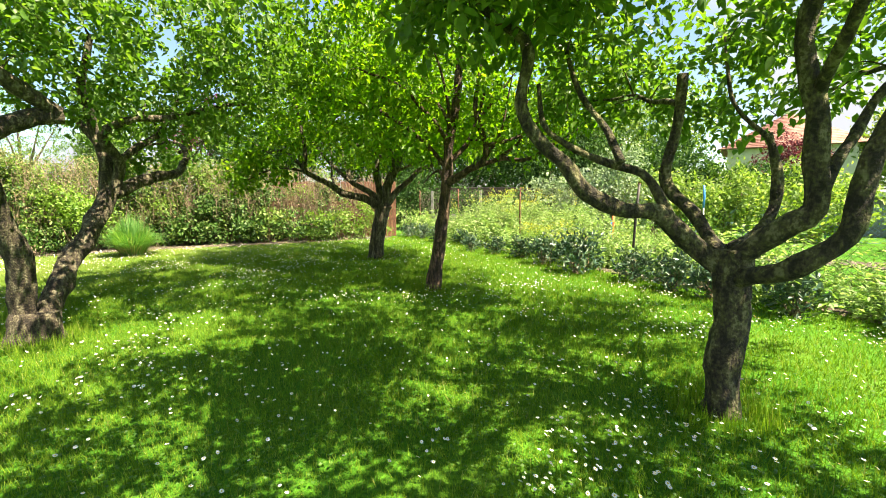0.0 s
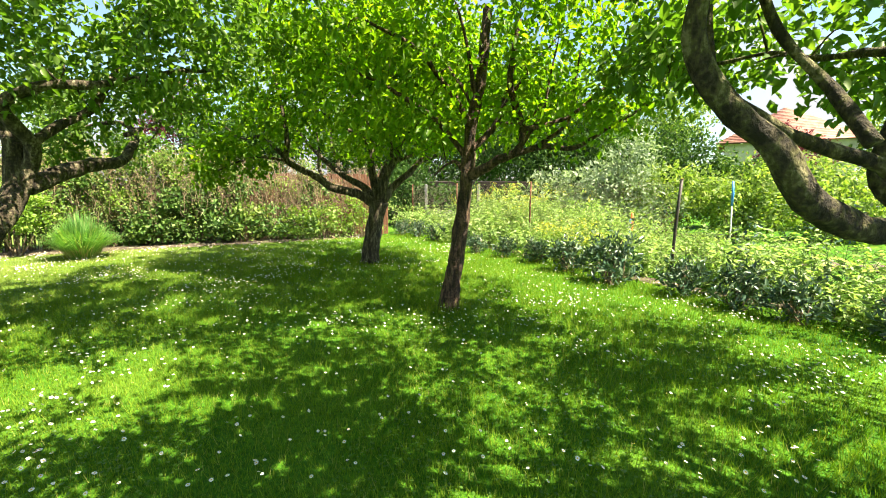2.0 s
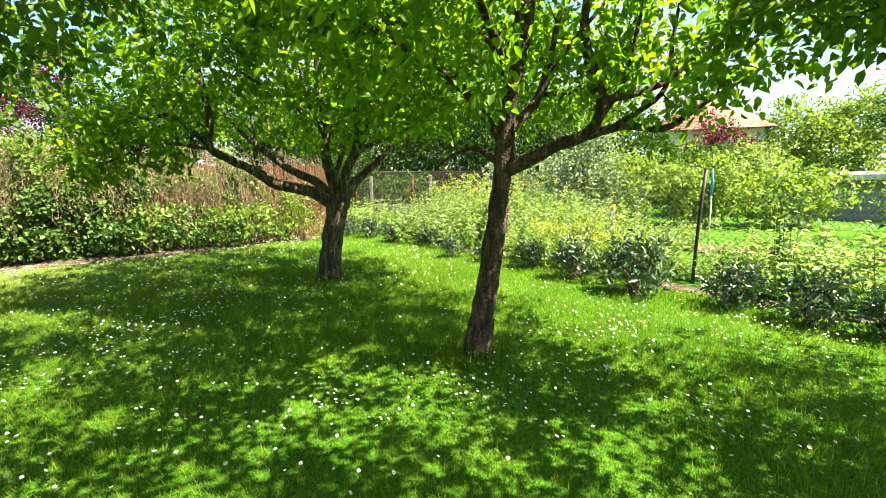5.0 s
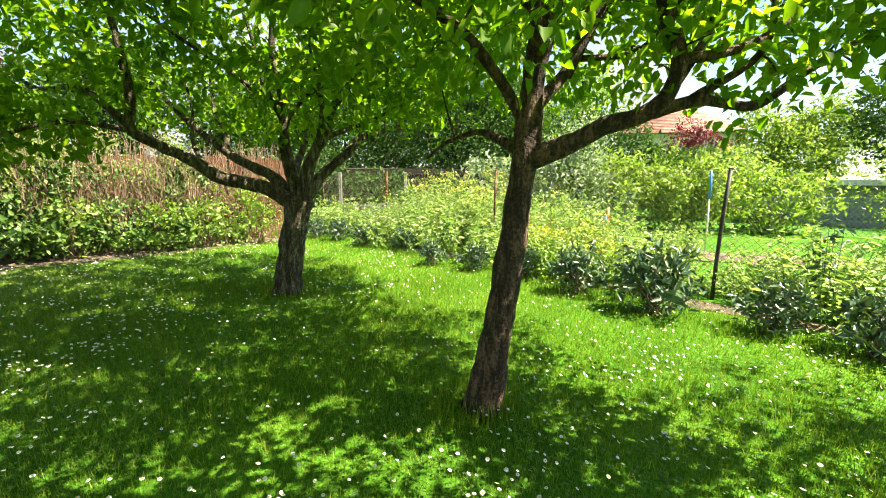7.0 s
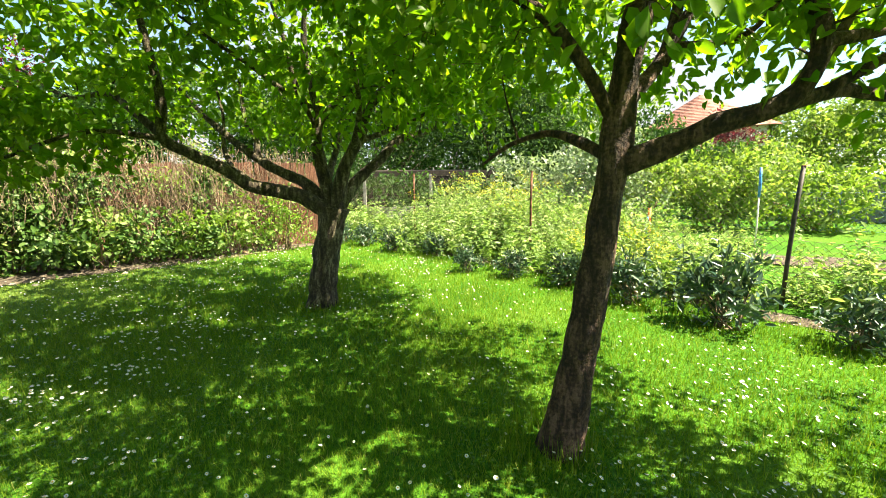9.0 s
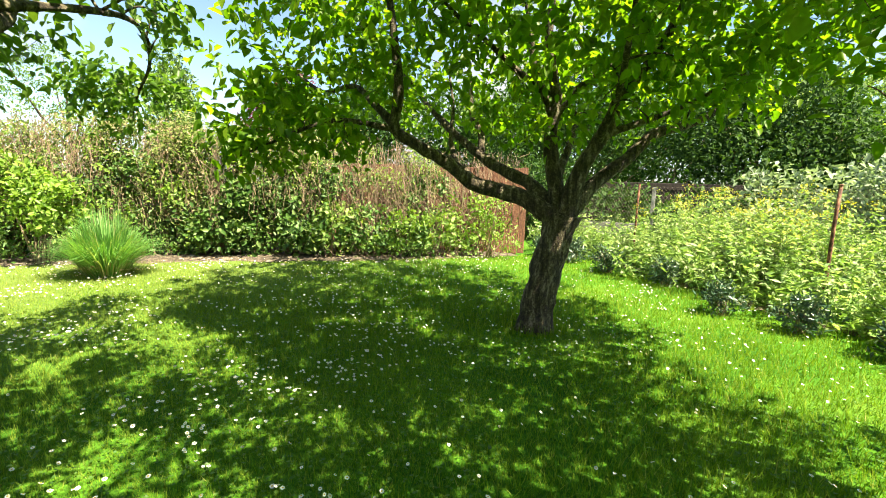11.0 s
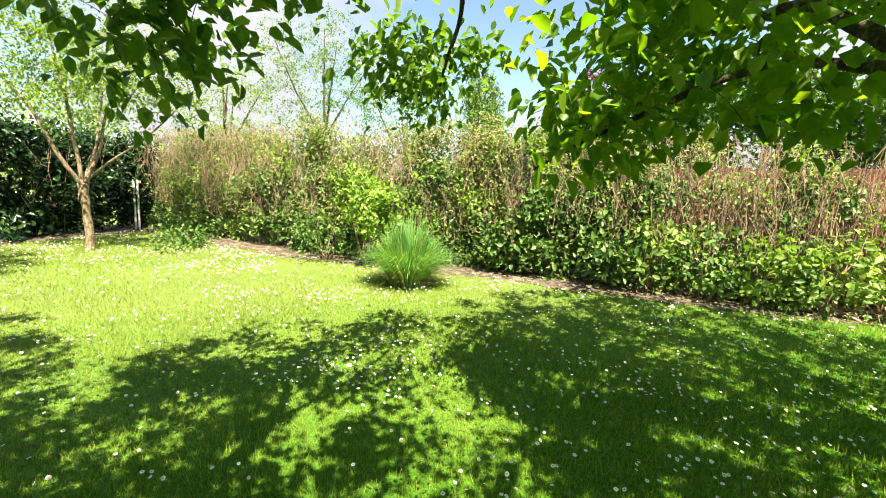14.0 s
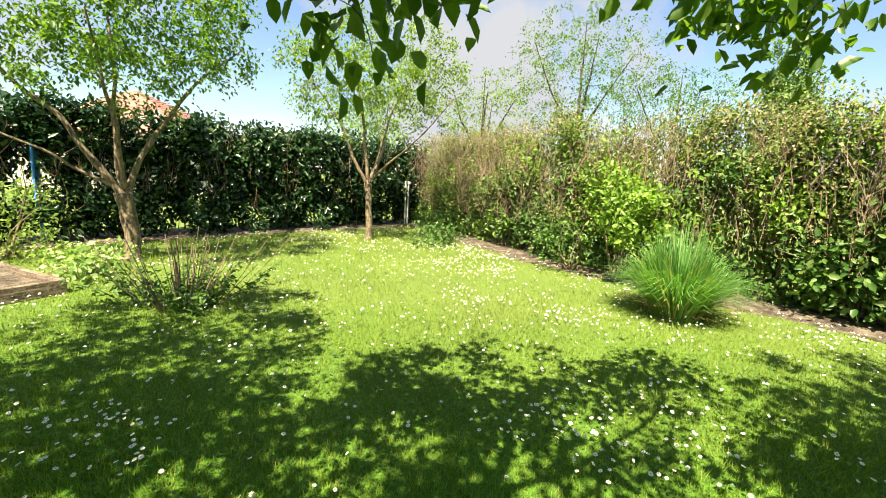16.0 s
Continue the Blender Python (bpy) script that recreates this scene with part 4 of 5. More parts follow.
for i, (a, b) in enumerate(zip(LAUREL_FOOT[:-1], LAUREL_FOOT[1:])):
    hedge_piece("laurel_hedge", a, b, 2.05, 0.95, 6200, 0.12, M_LAUREL, "tall dark glossy cherry laurel hedge", 80 + i, 12, "laurel hedge round the corner", 0.42, True, 0.2, holes=[(-9.05, -0.15, 1.0, 0.5, 0.42), (-9.85, 0.4, 1.05, 0.42, 0.3)])

# broad-leaved growth in front of the hedge
shrub("dogwood_shrub", (-7.0, 10.85), [((0, 0, 0.55), (0.8, 0.5, 0.6)), ((0.6, 0.4, 0.5), (0.6, 0.5, 0.5)), ((-0.6, -0.4, 0.45), (0.6, 0.45, 0.5))], 1700, 0.1, M_HEDGE_LOW, "dark broad-leaved shrub at the foot of the hedge", seed=3, width=0.6, fine=True)
shrub("dogwood_shrub", (-8.2, 10.0), [((0, 0, 0.5), (0.7, 0.5, 0.5)), ((0.4, 0.2, 0.9), (0.6, 0.4, 0.5))], 1900, 0.09, M_HEDGE_LOW, "dark broad-leaved shrub at the foot of the hedge", seed=4, width=0.6, fine=True)
shrub("dogwood_shrub", (-5.8, 11.6), [((0, 0, 0.5), (0.6, 0.45, 0.5)), ((0.5, 0.5, 0.35), (0.5, 0.4, 0.4))], 1300, 0.08, M_HEDGE_LOW, "leafy shrub at the foot of bare hedge stems", seed=5, width=0.6, fine=True)
for k, (x, y, h) in enumerate([(-4.75, 12.3, 1.05), (-5.3, 11.85, 0.8), (-6.3, 11.05, 0.95), (-4.2, 12.85, 1.2)]):
    shrub("hedge_shrub", (x, y), [((0, 0, h * 0.5), (0.42, 0.35, h * 0.42)), ((0.2, 0.1, h * 0.85), (0.32, 0.28, h * 0.3)), ((-0.3, -0.1, h * 0.35), (0.35, 0.3, h * 0.3))], 520, 0.09, M_LIME if k % 2 else M_MIDTREE,
          "light green leafy shoots in front of bare hedge stems", seed=190 + k, group="shoots before the bare hedge", width=0.55, fine=True, stems=9)
shrub("lime_shrub", (-9.25, 8.15), [((0, 0, 1.0), (0.6, 0.45, 0.45)), ((-0.45, 0.0, 1.2), (0.5, 0.4, 0.42)), ((0.4, 0.05, 0.85), (0.5, 0.4, 0.4))], 2200, 0.085, M_LIME, "bright lime-green shrub growing out of the hedge", seed=6, width=0.5, fine=True)
shrub("dogwood_shrub", (-9.7, 7.6), [((0, 0, 0.4), (0.7, 0.5, 0.45))], 900, 0.07, M_HEDGE_LOW, "low dark green shrub under the hedge", seed=7, width=0.55)
shrub("ivy_patch", (-12.6, 5.5), [((0, 0, 0.2), (1.0, 0.5, 0.3)), ((1.2, -0.1, 0.15), (0.7, 0.4, 0.22))], 1400, 0.07, M_HEDGE_LOW, "low ivy growing at the hedge corner", "ivy", seed=8, width=0.7)
shrub("white_dead_nettle", (-4.5, 12.5), [((0, 0, 0.22), (0.5, 0.35, 0.25)), ((-0.7, -0.4, 0.2), (0.4, 0.3, 0.2))], 700, 0.06, M_PERENNIAL, "low pale leafy plant by the hedge foot", "plant", seed=9, width=0.6)
shrub("lime_shrub", (-3.9, 12.9), [((0, 0, 0.9), (0.4, 0.35, 0.5)), ((0.2, 0.1, 0.4), (0.45, 0.35, 0.35))], 800, 0.06, M_LIME, "light green shrub at the end of the plank fence", seed=10)

# ---- plank fence behind the hedge end ----
fence = thing("plank_fence", (0, 0, 0), "reddish brown vertical plank fence behind the hedge", "fence")
FA, FB = np.array([-3.5, 13.7]), np.array([-7.4, 12.4])
bm = bmesh.new()
box_bm(bm, (0.135, 0.022, 1.75), Matrix.Translation((0, 0, 0.9)), 0.004)
board = bpy.data.meshes.new("plank")
bm.to_mesh(board)
bm.free()
board.materials.append(M_PLANK)
turn = math.degrees(math.atan2(*(FB - FA)[::-1]))
for i in range(29):
    q = FA + (FB - FA) * i / 28
    part("plank", board, fence, m=pose(q[0], q[1], 0.02 * rng.uniform(-1, 1), rng.normal() * 0.4, rng.normal() * 0.5, turn))
for z in (0.4, 1.45):
    bm = bmesh.new()
    box_bm(bm, (np.linalg.norm(FB - FA), 0.05, 0.08), Matrix.Identity(4), 0.006)
    c = (FA + FB) / 2 + np.array([0.01, 0.04])
    bm_part("rail", bm, M_PLANK, fence, m=pose(c[0], c[1], z, 0, 0, turn))

# ---- wire fence with steel posts ----
POSTS = [(7.4, 3.8), (5.1, 6.3), (2.95, 8.8), (0.75, 11.38), (-1.36, 13.7), (-3.35, 15.9)]
wire_fence = thing("wire_fence", (0, 0, 0), "chain-link garden fence on thin steel posts", "fence")
for i, (x, y) in enumerate(POSTS):
    dark = i in (1, 2)
    line = np.array([(0, 0, -0.2), (0.006, 0, 0.5), (0.02 if i == 2 else 0, 0, 1.0), (0.05 if i == 2 else 0.005, 0, 1.5)])
    v, q, t = tube(line, [0.022 if dark else 0.019] * 4, 8)
    post = part("post", mesh_from("post", v, [q, t], M_DARKPOST if dark else M_RUST, smooth=False), wire_fence, "dark leaning steel post" if dark else "rusty steel post", pose(x, y, 0))
    v, q, t = tube(np.array([(0, 0, 0), (0, 0, 0.012)]) + line[-1], [0.026, 0.02], 8)
    part("cap", mesh_from("cap", v, [q, t], M_RUST), post)
for i, ((x0, y0), (x1, y1)) in enumerate(zip(POSTS[:-1], POSTS[1:])):
    ln = math.hypot(x1 - x0, y1 - y0)
    dx, dy = (x1 - x0) / ln, (y1 - y0) / ln
    low_fence = i in (0, 1)
    hgt = 0.75 if low_fence else 1.46
    pitch = 0.085
    ca, cb = [], []
    for s in np.arange(-hgt, ln, pitch):
        for lean in (1, -1):
            s0, s1, z0, z1 = (s, s + hgt, 0.03, hgt) if lean > 0 else (s + hgt, s, 0.03, hgt)
            pts = []
            for t in np.linspace(0, 1, 25):
                u = s0 + (s1 - s0) * t
                if 0 <= u <= ln:
                    pts.append((u, z0 + (z1 - z0) * t))
            if len(pts) > 1:
                off = 0.003 * lean
                ca.append((x0 + dx * pts[0][0] - dy * off, y0 + dy * pts[0][0] + dx * off, pts[0][1]))
                cb.append((x0 + dx * pts[-1][0] - dy * off, y0 + dy * pts[-1][0] + dx * off, pts[-1][1]))
    for z in (hgt, hgt * 0.5, 0.04):
        ca.append((x0, y0, z)), cb.append((x1, y1, z))
    ca, cb = np.array(ca), np.array(cb)
    sag = np.zeros_like(ca)
    part("wire_mesh", straight_tubes("wire_mesh", ca, cb, 0.0019, 0.0019, M_WIRE, sag), wire_fence)

# ---- border shrubs along the fence ----
small_evergreen = shrub("evergreen_shrub", (2.03, 8.25), [((0, 0, 0.3), (0.32, 0.3, 0.3)), ((0.12, 0.1, 0.5), (0.22, 0.22, 0.22)), ((-0.15, 0.05, 0.42), (0.2, 0.2, 0.2))], 520, 0.105, M_EVERGREEN,
                        "small dark blue-green evergreen shrub in the border", group="evergreen shrubs in the border", seed=21, width=0.36, fine=True, stems=14, hollow=0.15, lift=1.6)
for x, y, s, a in [(1.47, 9.05, 1.15, 40), (0.95, 9.85, 0.95, 160), (2.78, 7.72, 1.05, 210), (3.2, 7.15, 1.1, 300), (3.6, 6.75, 1.0, 20), (4.2, 6.2, 1.1, 100), (0.3, 10.35, 0.85, 250),
                   (-0.3, 10.7, 0.8, 70), (-0.85, 12.05, 0.85, 140), (-1.7, 12.65, 0.95, 200), (4.9, 5.5, 1.0, 280), (5.6, 4.8, 1.0, 60), (-2.4, 13.3, 0.95, 330), (-3.0, 13.7, 0.9, 10)]:
    ob = copy_thing(small_evergreen, pose(x, y, 0, 0, 0, a))
    ob.scale = (s * 0.75, s * 0.75, s * 0.78 * (0.9 + 0.2 * ((a * 7) % 10) / 10))


def leggy_plant(name, at, height, n, leaf, foliage, label, seed, spread=0.35, top=None, stems=16, group="", category="plant"):
    """A clump of upright stalks with leaves all the way up and, if given, blossom on top."""
    g = np.random.default_rng(seed)
    root = thing(name, (*at, 0), label, category, group)
    foot = np.column_stack([g.normal(size=(stems, 2)) * spread * 0.5, np.zeros(stems)])
    tip = foot * np.array([1.9, 1.9, 1]) + np.column_stack([g.normal(size=(stems, 2)) * 0.06, height * g.uniform(0.65, 1.05, stems)])
    part("stalks", straight_tubes("stalks", foot, tip, 0.005, 0.002, foliage, g.normal(size=(stems, 3)) * 0.03), root)["kind"] = "stuff"
    pick = g.integers(0, stems, n)
    t = g.uniform(0.1, 1, n)[:, None]
    p = foot[pick] * (1 - t) + tip[pick] * t + g.normal(size=(n, 3)) * 0.015
    a = g.uniform(0, 2 * np.pi, n)
    way = np.column_stack([np.cos(a), np.sin(a), g.uniform(-0.7, 0.9, n)])
    up = np.array([0, 0, 0.8]) + g.normal(size=(n, 3)) * 0.65
    part("leaves", leaves_mesh("leaves", p, way, up, leaf * g.uniform(0.6, 1.3, n) * (1.15 - 0.5 * t[:, 0]), foliage, 0.42, 0.08, 0.25, False), root)
    if top is not None:
        k = stems * 13
        pick = g.integers(0, stems, k)
        p = tip[pick] + g.normal(size=(k, 3)) * np.array([0.05, 0.05, 0.035])
        part("blossom", leaves_mesh("blossom", p, g.normal(size=(k, 3)), np.array([0, 0, 1.0]) + g.normal(size=(k, 3)) * 0.3, 0.026, top, 0.9, 0.05, 0.0, False), root, "yellow blossom heads")
    return root


g = np.random.default_rng(5)
clump = leggy_plant("perennial_clump", (0.2, 12.4), 1.05, 560, 0.125, M_PERENNIAL, "tall light-green perennial clump behind the wire fence", 31, 0.5, None, 24, "perennials behind the fence")
clump_b = leggy_plant("perennial_clump", (-0.5, 13.2), 1.35, 480, 0.12, M_PERENNIAL, "tall light-green perennial clump with yellow tips", 32, 0.42, M_YELLOW, 20, "perennials behind the fence")
fence_dir = units(np.array([-2.15, 2.42]))
fence_back = np.array([fence_dir[1], -fence_dir[0]])
for k in range(95):
    s, q = g.uniform(-2.4, 3.9), 0.3 + 2.6 * g.uniform() ** 1.2
    at = np.array([0.75, 11.38]) + fence_dir * s + fence_back * q
    sc = g.uniform(0.5, 1.12) * (1.0 if s > -0.9 else 0.55)
    ob = copy_thing(clump_b if k % 14 == 0 else clump, pose(at[0], at[1], 0, 0, 0, g.uniform(0, 360)))
    ob.scale = (sc, sc, sc)
bright = leggy_plant("yellow_spurge", (1.4, 9.72), 0.78, 420, 0.085, M_LIME, "bushy plant topped with bright yellow flowers", 33, 0.3, M_YELLOW, 34)
ob = copy_thing(bright, pose(1.85, 9.5, 0, 0, 0, 80))
ob.scale = (0.7, 0.7, 0.75)
leafy = leggy_plant("border_perennial", (3.3, 8.3), 0.6, 170, 0.11, M_PERENNIAL, "leafy green border plant against the fence", 34, 0.35, None, 14, "plants in the border")
for k in range(105):
    s, q = g.uniform(-7.5, 6.0), g.uniform(-0.45, 0.55)
    at = np.array([0.75, 11.38]) + fence_dir * s + fence_back * q
    sc = g.uniform(0.6, 1.15)
    ob = copy_thing(leafy if k % 3 else clump, pose(at[0], at[1], 0, 0, 0, g.uniform(0, 360)))
    ob.scale = (sc, sc, sc * 0.8)
for x, y, h in [(3.6, 8.1, 1.15), (2.2, 8.5, 0.95), (4.1, 7.2, 1.25), (1.75, 8.75, 0.8)]:
    leggy_plant("laurel_whip", (x, y), h, 70, 0.12, M_EVERGREEN, "young laurel shoot standing up from the border", int(x * 100), 0.12, None, 4, "laurel shoots in the border")

# ---- ornamental grass on the lawn's edge ----
def grass_clump(at, n, height, label, seed):
    g = np.random.default_rng(seed)
    root = thing("ornamental_grass", (*at, 0), label, "grass")

    def blades(name, n, height, reach, mat, wid):
        a = g.uniform(0, 2 * np.pi, n)
        lean = g.uniform(0.0, 1, n) ** 0.8
        hgt = height * g.uniform(0.6, 1.05, n) * (1 - 0.35 * lean)
        out = np.column_stack([np.cos(a), np.sin(a), np.zeros(n)])
        side = np.column_stack([-np.sin(a), np.cos(a), np.zeros(n)])
        foot = out * (0.22 * np.sqrt(g.uniform(0, 1, n)))[:, None]
        rows = []
        for t, w in ((0, 1), (0.45, 0.9), (0.8, 0.6)):
            c = foot + out * (reach * lean * t ** 1.6)[:, None] + np.array([0, 0, 1.0]) * (hgt * (t - 0.22 * lean * t * t))[:, None]
            rows += [c - side * wid * w, c + side * wid * w]
        rows.append(foot + out * (reach * lean * 1.05)[:, None] + np.array([0, 0, 1.0]) * (hgt * (1 - 0.38 * lean))[:, None])
        v = np.stack(rows, 1).reshape(-1, 3)
        b = np.arange(n)[:, None] * 7
        part(name, mesh_from(name, v, [np.vstack([b + np.array([[0, 1, 3, 2]]), b + np.array([[2, 3, 5, 4]])]), b + np.array([[4, 5, 6]])], mat), root)

    blades("blades", n, height, 0.6, M_REED, 0.0062)
    blades("dry_blades", n // 6, height * 0.45, 0.45, M_STRAW, 0.004)
    return root


grass_clump((-7.66, 8.2), 1900, 1.02, "fountain-shaped clump of green ornamental grass", 71)

# ---- plant with dry stalks, raised bed edge ----
stonecrop = leggy_plant("stonecrop_plant", (-6.95, 3.5), 0.3, 900, 0.075, M_HEDGE_LOW, "green leafy plant with last year's dry stalks standing", 72, 0.5, None, 30)
g = np.random.default_rng(73)
k = 60
foot = np.column_stack([g.normal(size=(k, 2)) * 0.14, np.zeros(k)])
tip = foot * np.array([2.3, 2.3, 1]) + np.column_stack([g.normal(size=(k, 2)) * 0.03, g.uniform(0.35, 0.66, k)])
part("dry_stalks", straight_tubes("dry_stalks", foot, tip, 0.005, 0.003, M_TWIG, g.normal(size=(k, 3)) * 0.01), stonecrop, "pale dry upright stalks")

bed = thing("raised_bed", (-6.98, 2.3, 0, 0, 0, -20), "raised soil bed with a weathered plank edge", "garden bed")
bm = bmesh.new()
box_bm(bm, (0.05, 2.4, 0.14), Matrix.Translation((0.02, -1.2, 0.07)), 0.006)
bm_part("side_edge", bm, M_OLDWOOD, bed)
bm = bmesh.new()
box_bm(bm, (2.2, 0.05, 0.14), Matrix.Translation((1.1, 0.03, 0.07)), 0.006)
bm_part("front_edge", bm, M_OLDWOOD, bed)
bm = bmesh.new()
bmesh.ops.create_grid(bm, x_segments=30, y_segments=30, size=1.08, matrix=Matrix.Translation((1.13, -1.1, 0.1)))
for v in bm.verts:
    v.co.z += 0.05 * noise.noise(v.co * 3) + 0.02 * noise.noise(v.co * 11)
bm_part("soil", bm, M_SOIL, bed, smooth=True)
shrub("strawberry_plants", (-7.5, 2.0), [((0, 0, 0.14), (0.6, 0.3, 0.16)), ((-0.6, -0.5, 0.12), (0.5, 0.4, 0.14))], 600, 0.07, M_PERENNIAL, "low leafy ground cover beside the raised bed", "plant", seed=75, width=0.75)
shrub("currant_bush", (-8.1, 0.45), [((0, 0, 0.5), (0.6, 0.6, 0.5))], 900, 0.06, M_MIDTREE, "small green bush before the laurel hedge", seed=76)

# things glimpsed through and behind the hedges
for nm, x, y, z0, w, h, mat, lab in [("plastic_tarp", -9.12, -0.22, 0.5, 0.4, 1.0, M_BLUE, "blue plastic sheet glimpsed through the laurel hedge"), ("painted_board", -9.98, 0.28, 0.75, 0.4, 0.6, M_ORANGE, "orange board glimpsed through the laurel hedge")]:
    bm = bmesh.new()
    box_bm(bm, (w, 0.03, h), Matrix.Translation((0, 0, z0 + h / 2)), 0.008)
    box_bm(bm, (0.04, 0.04, z0), Matrix.Translation((0, 0.0, z0 / 2)), 0.004)
    ob = bm_part(nm, bm, mat, None, "", pose(x, y, 0, 0, 0, 38))
    tagged(ob, lab, "panel")
bm = bmesh.new()
for k in range(2):
    box_bm(bm, (0.04, 0.025, 1.15), Matrix.Translation((k * 0.085, 0, 0.575)), 0.004)
box_bm(bm, (0.2, 0.02, 0.06), Matrix.Translation((0.05, 0.022, 1.1)), 0.004)
tagged(bm_part("white_gate_slats", bm, M_FELT, None, "", pose(-14.45, 4.3, 0, 0, 0, 60)), "white painted slats in the gap between the hedges", "gate")

# ---- neighbours' garden ----
bm = bmesh.new()
bmesh.ops.create_grid(bm, x_segments=24, y_segments=10, size=1.0, matrix=pose(5.2, 11.2, 0.012, 0, 0, -24) @ Matrix.Diagonal((2.6, 0.5, 1, 1)))
for v in bm.verts:
    v.co += Vector((noise.noise(v.co * 1.3) * 0.25, noise.noise(v.co * 1.7 + Vector((4, 1, 0))) * 0.3, 0.012 * (1 + noise.noise(v.co * 6))))
tagged(bm_part("dug_bed", bm, M_SOIL, None, smooth=True), "freshly dug brown soil bed in the neighbouring garden", "soil bed", kind="structure")

pole = thing("blue_pole", (4.95, 12.1, 0), "thin white pole wrapped in blue plastic", "pole")
v, q, t = tube(np.array([(0, 0, 0), (0, 0, 0.5), (-0.02, 0, 1.05)]), [0.014, 0.014, 0.013], 8)
part("lower_pole", mesh_from("lower_pole", v, [q, t], M_WHITE), pole)
v, q, t = tube(np.array([(-0.02, 0, 1.0), (-0.02, 0, 1.25), (-0.04, 0, 1.53)]), [0.022, 0.026, 0.02], 8, 0.2)
part("wrap", mesh_from("wrap", v, [q, t], M_BLUE), pole)
marker = thing("garden_marker", (2.95, 11.95, 0), "orange and blue garden stakes tied together", "stake")
for dx, mat, hh in ((0, M_ORANGE, 0.85), (-0.09, M_WHITE, 0.6), (-0.05, M_BLUE, 0.7)):
    v, q, t = tube(np.array([(dx, 0, 0), (dx * 0.7, 0, hh / 2), (dx * 0.5, 0, hh)]), [0.03, 0.034, 0.026], 8, 0.1)
    part("stake", mesh_from("stake", v, [q, t], mat), marker)


net = thing("blue_net_fence", (0, 0, 0), "low blue wire-net fence across the neighbouring garden", "fence")
NET = [(3.4, 16.9), (6.0, 15.8), (8.6, 14.6), (11.2, 13.3)]
for (x0, y0), (x1, y1) in zip(NET[:-1], NET[1:]):
    v, q, t = tube(np.array([(x0, y0, -0.1), (x0, y0, 0.5), (x0, y0, 1.0)]), [0.02] * 3, 6)
    part("post", mesh_from("post", v, [q, t], M_NET), net)
    ln = math.hypot(x1 - x0, y1 - y0)
    u = np.arange(-0.9, ln, 0.12)
    ca, cb = [], []
    for lean in (1, -1):
        a0, a1 = (u, u + 0.9) if lean > 0 else (u + 0.9, u)
        z0, z1 = np.full(len(u), 0.05), np.full(len(u), 0.95)
        for p0, p1, w0, w1 in zip(a0, a1, z0, z1):
            c0, c1 = np.clip((p0, p1), 0, ln)
            f0, f1 = (c0 - p0) / (p1 - p0), (c1 - p0) / (p1 - p0)
            ca.append((x0 + (x1 - x0) * c0 / ln, y0 + (y1 - y0) * c0 / ln, w0 + (w1 - w0) * f0))
            cb.append((x0 + (x1 - x0) * c1 / ln, y0 + (y1 - y0) * c1 / ln, w0 + (w1 - w0) * f1))
    for z in (0.05, 0.95):
        ca.append((x0, y0, z)), cb.append((x1, y1, z))
    part("wire_mesh", straight_tubes("wire_mesh", np.array(ca), np.array(cb), 0.004, 0.004, M_NET), net)


def shed(name, at, turn, size, roof_over, wall_mat, roof_mat, label):
    w, d, h = size
    root = thing(name, pose(*at, 0, 0, 0, turn), label, "shed")
    n = int(w / 0.16)
    bm = bmesh.new()
    box_bm(bm, (0.15, 0.025, h), Matrix.Translation((0, 0, h / 2)), 0.004)
    me = bpy.data.meshes.new("board")
    bm.to_mesh(me)
    bm.free()
    me.materials.append(wall_mat)
    for i in range(n):
        part("board", me, root, m=pose((i + 0.5) / n * w - w / 2, -d / 2 - 0.014, 0, 0, 0, 0))
    bm = bmesh.new()
    box_bm(bm, (w, d, h), Matrix.Translation((0, 0, h / 2)))
    bm_part("body", bm, wall_mat, root)
    bm = bmesh.new()
    box_bm(bm, (w + roof_over, d + roof_over, 0.07), Matrix.Translation((0, 0, h + 0.1)) @ pose(0, 0, 0, 2.5), 0.01)
    bm_part("roof", bm, roof_mat, root)
    bm = bmesh.new()
    box_bm(bm, (w + roof_over + 0.02, 0.025, 0.16), Matrix.Translation((0, -(d + roof_over) / 2 - 0.014, h + 0.04)), 0.004)
    bm_part("fascia", bm, roof_mat, root)
    return root


shed("garden_shed", (-1.6, 18.6), 6, (4.6, 2.4, 1.5), 0.04, M_SHED, M_SHED, "dark brown wooden shed behind the wire fence")
shed("low_shed", (12.6, 17.2), -28, (4.4, 2.2, 1.25), 0.4, M_CONCRETE, M_FELT, "low grey shed with a pale sheet roof")
wall = thing("concrete_panel_fence", (-2.9, 16.0, 0, 0, 0, 2), "low grey concrete panel fence on posts", "fence")
for i in range(2):
    bm = bmesh.new()
    box_bm(bm, (1.7, 0.05, 0.62), Matrix.Translation((i * 1.8 + 0.9, 0, 0.33)), 0.006)
    bm_part("panel", bm, M_CONCRETE, wall)
    bm = bmesh.new()
    box_bm(bm, (0.08, 0.08, 1.5), Matrix.Translation((i * 1.8, 0, 0.75)), 0.008)
    bm_part("post", bm, M_CONCRETE, wall)

# shrubs and trees of the gardens around
shrub("dark_tree", (1.6, 19.0), [((0, 0, 2.2), (1.7, 1.4, 1.4)), ((1.4, 0.3, 2.6), (1.3, 1.2, 1.2)), ((-1.3, 0.5, 3.2), (1.4, 1.2, 1.3)), ((0.3, 0.6, 3.9), (1.5, 1.3, 1.3))], 22000, 0.13, M_DARKTREE, "dark green leafy tree behind the fence", "tree", seed=101, stems=30)
